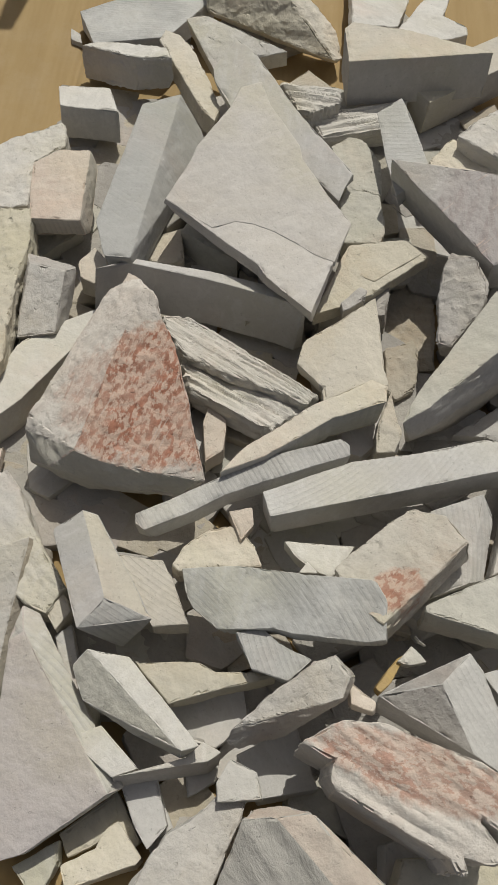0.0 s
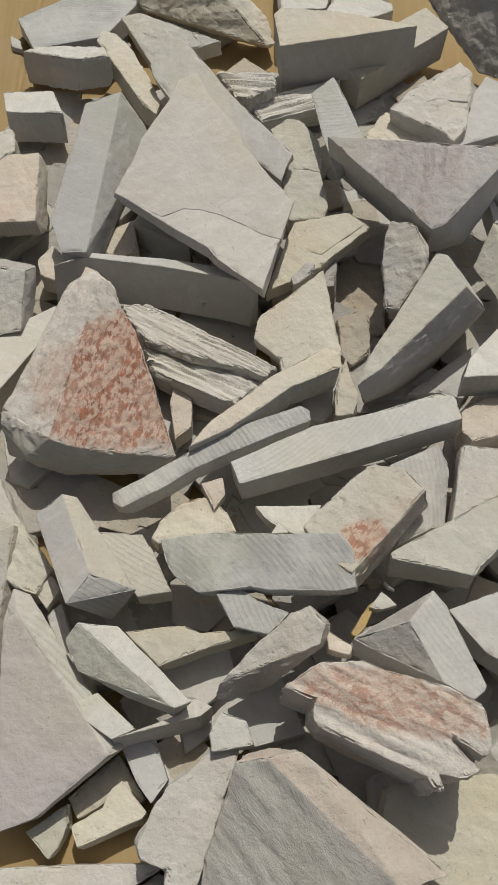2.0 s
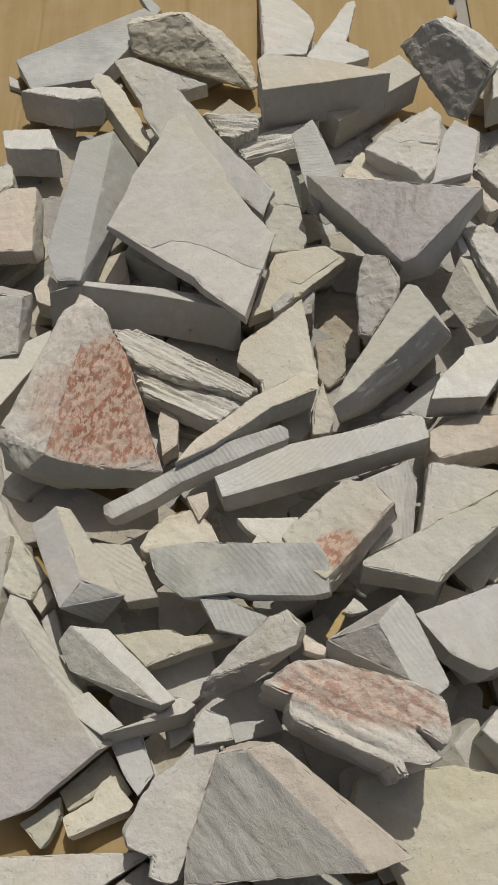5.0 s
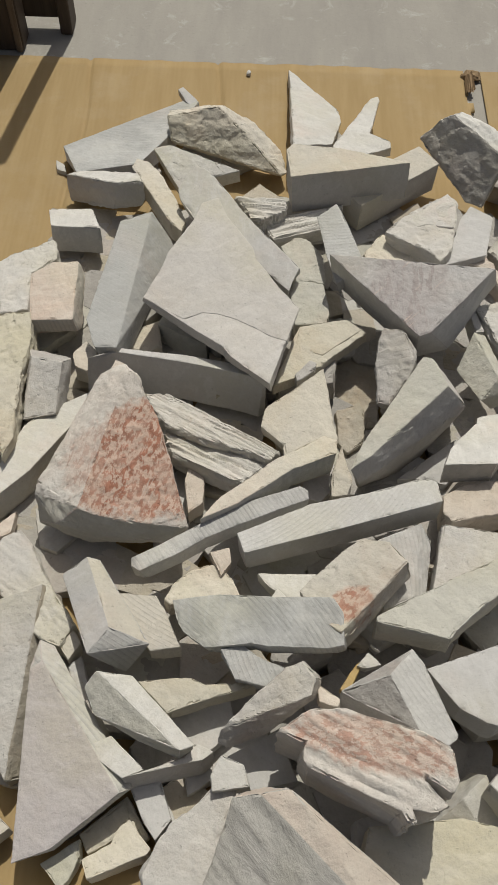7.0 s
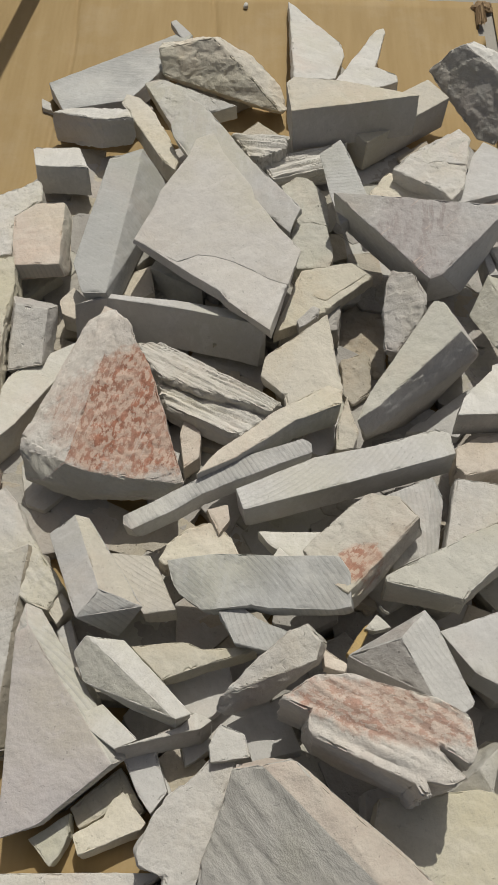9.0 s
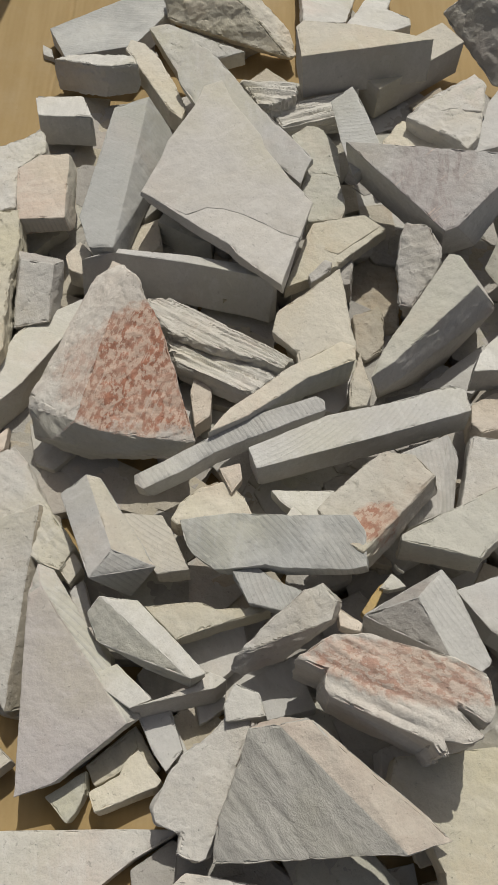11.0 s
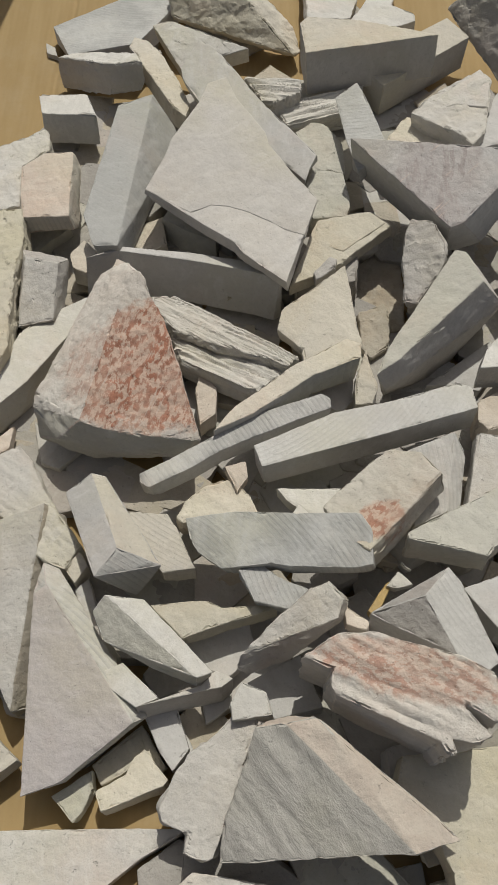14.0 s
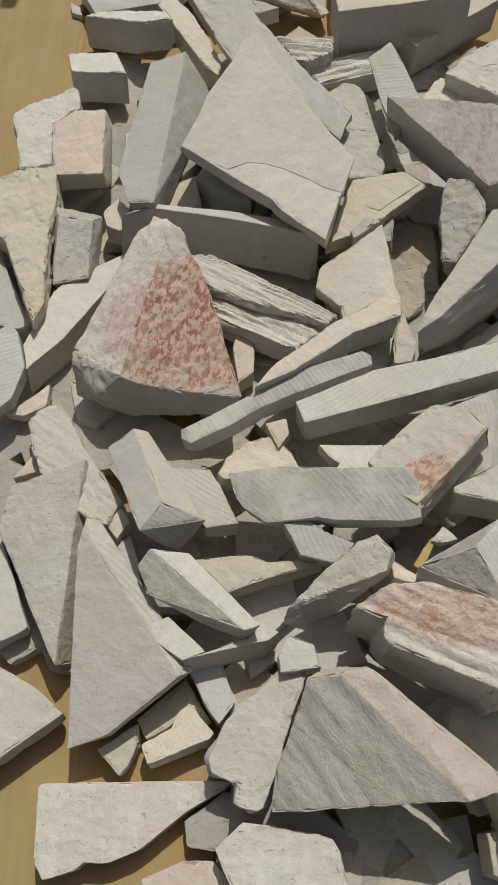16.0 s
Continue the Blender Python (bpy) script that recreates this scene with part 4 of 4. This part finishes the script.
stone("slab", "pale", "white stone slab with a broken corner on the cardboard",
      (-0.116, -0.109, 0.036), (0, -0, 1.3), [(-6.7, -2.9), (-5.8, -4.3), (-3.2, -3.6), (-2.3, -2.9), (-0.3, -3), (2.6, -1.9), (6.5, 1.1), (10, 3.1), (10.6, 3.7), (1.8, 3.7), (-6.5, 3.6), (-6.9, 3.3)], 2.8, 1.3)
stone("slab", "cream", "cream stone slab on the cardboard",
      (-0.218, -0.012, 0.046), (-0, -2.9, -89.1), [(5.8, -3.1), (4.3, -0.3), (0.4, 5), (-2.2, 2), (-3.5, -0.5), (-4.8, -3.1)], 3, 1.5)
stone("rock", "pale", "pale stone with a pink stained edge",
      (0.046, -0.139, 0.075), (0, 0, 0.9), [(-4.1, -4.7), (3.2, -4.7), (4.2, -1.4), (3.6, 1.1), (3, 2.2), (1.6, 2.6), (-4.6, 3.5), (-7, 1.4)], 4, 2)
stone("rock", "pink", "pinkish flat stone at the front of the pile",
      (-0.044, -0.159, 0.050), (0, 0, 0.9), [(-3.5, -3), (3.1, -3), (3.6, 0.4), (1.9, 2.4), (-0.9, 2.3), (-4.2, 0.9)], 3, 2)
stone("rock", "cream", "cream stone piece at the front of the pile",
      (0.219, -0.127, 0.080), (0, -0, -85.1), [(1.5, -1.2), (2.5, 1.2), (-2.2, 1.2), (-1.8, -1.2)], 4, 2)
stone("slab", "buff", "broad buff stone slab in front of the red one",
      (0.231, -0.065, 0.110), (0, 0, 82.6), [(-2.19, 2.28), (-3.91, 1.24), (-7.53, 0.57), (-6.38, -6.95), (6.47, -6.95), (6.76, -2.57), (4.57, 6), (2.19, 6.28)], 4, 2)
stone("slab", "sawG:0", "grey sawn stone piece with strong ridges",
      (-0.265, 0.345, 0.075), (0, 0, -81.7), [(-2.1, -2.1), (7.2, -2.1), (4.9, 0.8), (1.3, 2.2), (-3.4, 1.5), (-4.5, 0.6), (-3.4, -0.9)], 2, 1)
stone("slab", "grey", "grey smooth stone slab",
      (-0.282, 0.439, 0.060), (0, 0, -81.7), [(3.6, -2.2), (4.9, 1.5), (4.6, 3), (-4.9, 0), (-8.2, -2.2)], 3, 1)
stone("chip", "pink", "small pinkish stone flake",
      (-0.235, 0.306, 0.050), (0, -0, 38.4), [(-1.6, -0.8), (1, -1.3), (2.9, 0.9), (0.7, 0.6), (-3, 0.6)], 1.5, 1)
stone("chip", "pink", "small pink triangular stone chip",
      (-0.230, 0.232, 0.045), (0, -0, 57.2), [(0.5, -1.3), (1.4, 0.6), (-1.9, 0.6)], 1.5, 1)
stone("block", "grey", "grey stone in the shade of the triangular rock",
      (-0.175, 0.310, 0.032), (-4.9, -2.9, -31), [(-0.31, -2.04), (1.94, -1.63), (2.65, 1.84), (-4.39, 1.84)], 2.3, 1.5)
stone("block", "grey", "grey shaded stone block",
      (-0.131, 0.284, 0.020), (-5.1, -2.5, -25.7), [(3.09, -1.65), (1.65, 1.54), (-2.26, 1.75), (-2.37, -1.65)], 1.3, 1.5)
stone("chip", "ochre", "ochre-stained stone shard wedged in a gap",
      (0.168, 0.131, 0.095), (0, -0, 54.1), [(-1.8, -0.3), (-0.4, -0.5), (2.5, -0), (1.4, 0.4), (-1.7, 0.4)], 1.5, 1.5)
stone("chip", "white", "small white stone flake",
      (0.185, 0.146, 0.100), (0, -0, 49.4), [(-0.7, -0.2), (0.8, -1.2), (0.9, 0.7), (-1.1, 0.7)], 1.2, 1.5)
stone("chip", "white", "tiny white stone flake in a gap",
      (0.192, 0.162, 0.100), (0, -0, -42), [(-0, -0.1), (0.7, 0.1), (-0.6, 0.1)], 0.8, 1)
stone("chip", "white", "tiny white stone splinter beside the wedge",
      (0.269, 0.581, 0.080), (0, 0, -46.3), [(1.5, -0.3), (-0.4, 0.6), (-1.1, -0.3)], 1, 1)
stone("slab", "grey", "grey smooth stone slab in the shadow of the streaked wedge",
      (0.211, 0.673, 0.025), (0, -0, -58.2), [(0.1, -3.4), (9.16, -2.47), (4.63, 3.09), (-7.51, 3.09), (-6.38, -0.31)], 1.8, 1.2)
stone("rock", "brown", "brown rough stone deep in a shaded gap",
      (0.190, 0.538, 0.020), (0, -0, -88.9), [(1.82, -3.14), (6.37, -1.42), (5.46, 3.44), (-3.74, 3.44), (-6.17, 0.71), (-3.74, -3.14)], 1.3, 4)
stone("block", "grey", "grey stone block in the shade of the bar",
      (0.080, 0.053, 0.045), (-5, 2.8, 29), [(-2.5, -1.8), (2.4, -3.1), (3, 2.4), (-2.9, 2.4)], 3.5, 1.2)
stone("rock", "grey", "grey stone in the dark gap under the slab",
      (-0.027, 0.010, 0.032), (0, 0, -63.1), [(2.7, -1.3), (2.2, 1.3), (-2, 1.3), (-2.8, -1.3)], 2.5, 1.5)
stone("rock", "grey", "grey shaded stone under the white-edged slab",
      (0.015, 0.044, 0.038), (0, 0, -78.2), [(2, -1.5), (0.9, 1.1), (-1.5, 1.8), (-1.4, -1.5)], 3, 1.5)
stone("rock", "green", "greenish stone in the shade of the grey bar",
      (-0.107, 0.092, 0.040), (0, 0, -54.7), [(1.5, -1.3), (3.9, -0.2), (1.8, 1.6), (-2.9, 1.2), (-4.2, -1.3)], 3, 2.5)
stone("rock", "grey", "grey stone in shadow below the buff strip",
      (0.016, 0.090, 0.050), (0, -0, 25.5), [(-3.2, -0.8), (-0.4, -2.8), (3, -1.8), (4, 2.7), (-3.3, 2.7)], 3, 1.5)
stone("rock", "grey", "grey stone in shadow beside the thick block",
      (-0.088, 0.268, 0.018), (0, 0, -77.2), [(2.05, -1.33), (2.05, 1.13), (-1.64, 1.44), (-2.56, -1.33)], 1.1, 1.5)
# the dark look deepens the shade of this gap
stone("rock", "dark", "stone coloured dark for shade deep in the gap under the thin bar",
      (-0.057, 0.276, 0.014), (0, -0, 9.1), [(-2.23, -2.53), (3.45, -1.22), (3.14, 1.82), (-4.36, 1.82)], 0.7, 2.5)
stone("rock", "pink", "cream stone beside the triangular rock",
      (-0.009, 0.364, 0.060), (0, 0, -78.9), [(-1, -1.1), (3.3, -1.1), (2.2, 0.8), (-1.2, 1.5), (-3.3, -0.1)], 3, 2)
stone("rock", "grey", "grey stone in shadow behind the long bar",
      (0.143, 0.383, 0.045), (0, -0, 38), [(-2.7, -0.6), (-1.4, -2), (1.8, -1.3), (3.6, 2), (-1.4, 2)], 3, 1.5)
stone("rock", "grey", "grey shaded stone behind the long bar",
      (0.292, 0.415, 0.040), (0, -0, 38), [(-2.6, -0.3), (-1, -2.4), (4.3, -0.8), (4.7, 1.8), (-5.4, 1.8)], 3, 1.5)
stone("slab", "grey", "grey stone slab in the shade of the large grey stone",
      (0.159, -0.138, 0.018), (0, 0, 0.9), [(-5.61, -4.59), (3.98, -4.59), (5.41, -1.02), (4.69, 4.49), (-2.14, 3.16), (-6.23, 2.55)], 1.1, 1.5)
# darkness of the shaded spot put into the stone's colour
stone("rock", "dark", "stone coloured dark for shade behind the white slab",
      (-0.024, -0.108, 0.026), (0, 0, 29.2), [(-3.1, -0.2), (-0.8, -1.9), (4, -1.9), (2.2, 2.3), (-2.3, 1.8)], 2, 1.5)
stone("slab", "buff", "buff stone slab in the shade of the lilac one",
      (-0.062, -0.011, 0.024), (0, -0, 40), [(-1.54, 0.31), (0.51, -2.36), (1.95, -2.46), (2.46, 2.25), (-3.38, 2.25)], 1.7, 1.5)
stone("rock", "grey", "grey stone wedged in the dark front gap",
      (-0.030, 0.007, 0.050), (0, 0, -62.8), [(0.8, -1.2), (2.9, -0.8), (1.8, 1.4), (-2.1, 1.9), (-3.3, -1.2)], 3, 1.5)
stone("chip", "grey", "narrow grey stone piece in a shaded gap",
      (-0.104, 0.098, 0.055), (0, 0, -67.9), [(3.3, -0.7), (5.2, 0.5), (2.6, 0.3), (-5.6, 0.5), (-5.5, -0.7)], 2.5, 1.5)

# ---- buried stones that carry the pile, seen in the dark gaps ----
def buried():
    depsgraph = bpy.context.evaluated_depsgraph_get()
    rng = random.Random(11)
    meshes = {}
    for kind in range(8):
        bm = bmesh.new()
        n = rng.choice((4, 5, 5, 6))
        ring = [(0.5 * math.cos(2 * math.pi * (i + rng.uniform(-0.25, 0.25)) / n), 0.5 * math.sin(2 * math.pi * (i + rng.uniform(-0.25, 0.25)) / n)) for i in range(n)]
        bm = solid([(0.08 * x, 0.064 * y) for x, y in ring], 0.03, (), rng, rng.uniform(0.85, 1.05))
        weather(bm, rng.choice((1.0, 2.0, 3.0)), 900 + kind, 0.008)
        meshes[kind] = bpy.data.meshes.new("stone_fragment")
        bm.to_mesh(meshes[kind])
        bm.free()
        # mostly darker looks, so that the gaps read as deeper in shade
        meshes[kind].materials.append(STONE[("grey", "brown", "dark", "green", "dark", "dark", "rough", "brown")[kind]])
    placed = []
    spots = [(x * 0.048 - 0.32 + rng.uniform(-0.012, 0.012), y * 0.048 - 0.17 + rng.uniform(-0.012, 0.012)) for y in range(26) for x in range(17)]
    for x, y in spots:
        tops = []
        for i in range(13):
            a, r = i * 2.4, 0.012 * math.sqrt(i)
            hit, where, *_ = scene.ray_cast(depsgraph, Vector((x + r * math.cos(a), y + r * math.sin(a), 0.0065)), Vector((0, 0, 1)), distance=0.4)
            if hit:
                tops.append(where.z)
        inner = y < 0.88 and (y > 0.045 if x < -0.02 else y > -0.17) and x > -0.225 - 0.09 * math.sin(max(0.0, min(1.0, y / 0.75)) * math.pi)
        if len(tops) < (0 if inner else 9):
            continue
        low_top = min(tops) if tops else 0.08
        room = min(0.075, low_top + 0.004) if len(tops) > 11 else max(0.026, min(0.045, 0.45 * low_top)) if inner else max(0.022, 0.42 * low_top)
        z = 0.006
        while room - z > 0.016:
            left = room - z
            h = left if left < 0.045 else rng.uniform(0.025, 0.04)
            placed.append((x + rng.uniform(-0.006, 0.006), y + rng.uniform(-0.006, 0.006), z + h, h / 0.03, rng.uniform(0, 360), rng.randrange(8), rng.uniform(0.9, 1.25), left >= 0.045))
            z += h - 0.003
    for x, y, z, tall, turn, kind, size, low in placed:
        ob = new("stone_fragment", meshes[kind])
        tilt = rng.uniform(-9, 9) if tall > 0.8 else 0
        ob.matrix_world = pose(x, y, z, tilt, rng.uniform(-6, 6) if tall > 0.8 else 0, turn) @ Matrix.Diagonal((size, size, tall, 1))
        tagged(ob, "broken stone fragment buried in the shade of the pile", "stone", "stones heaped on the cardboard")


buried()
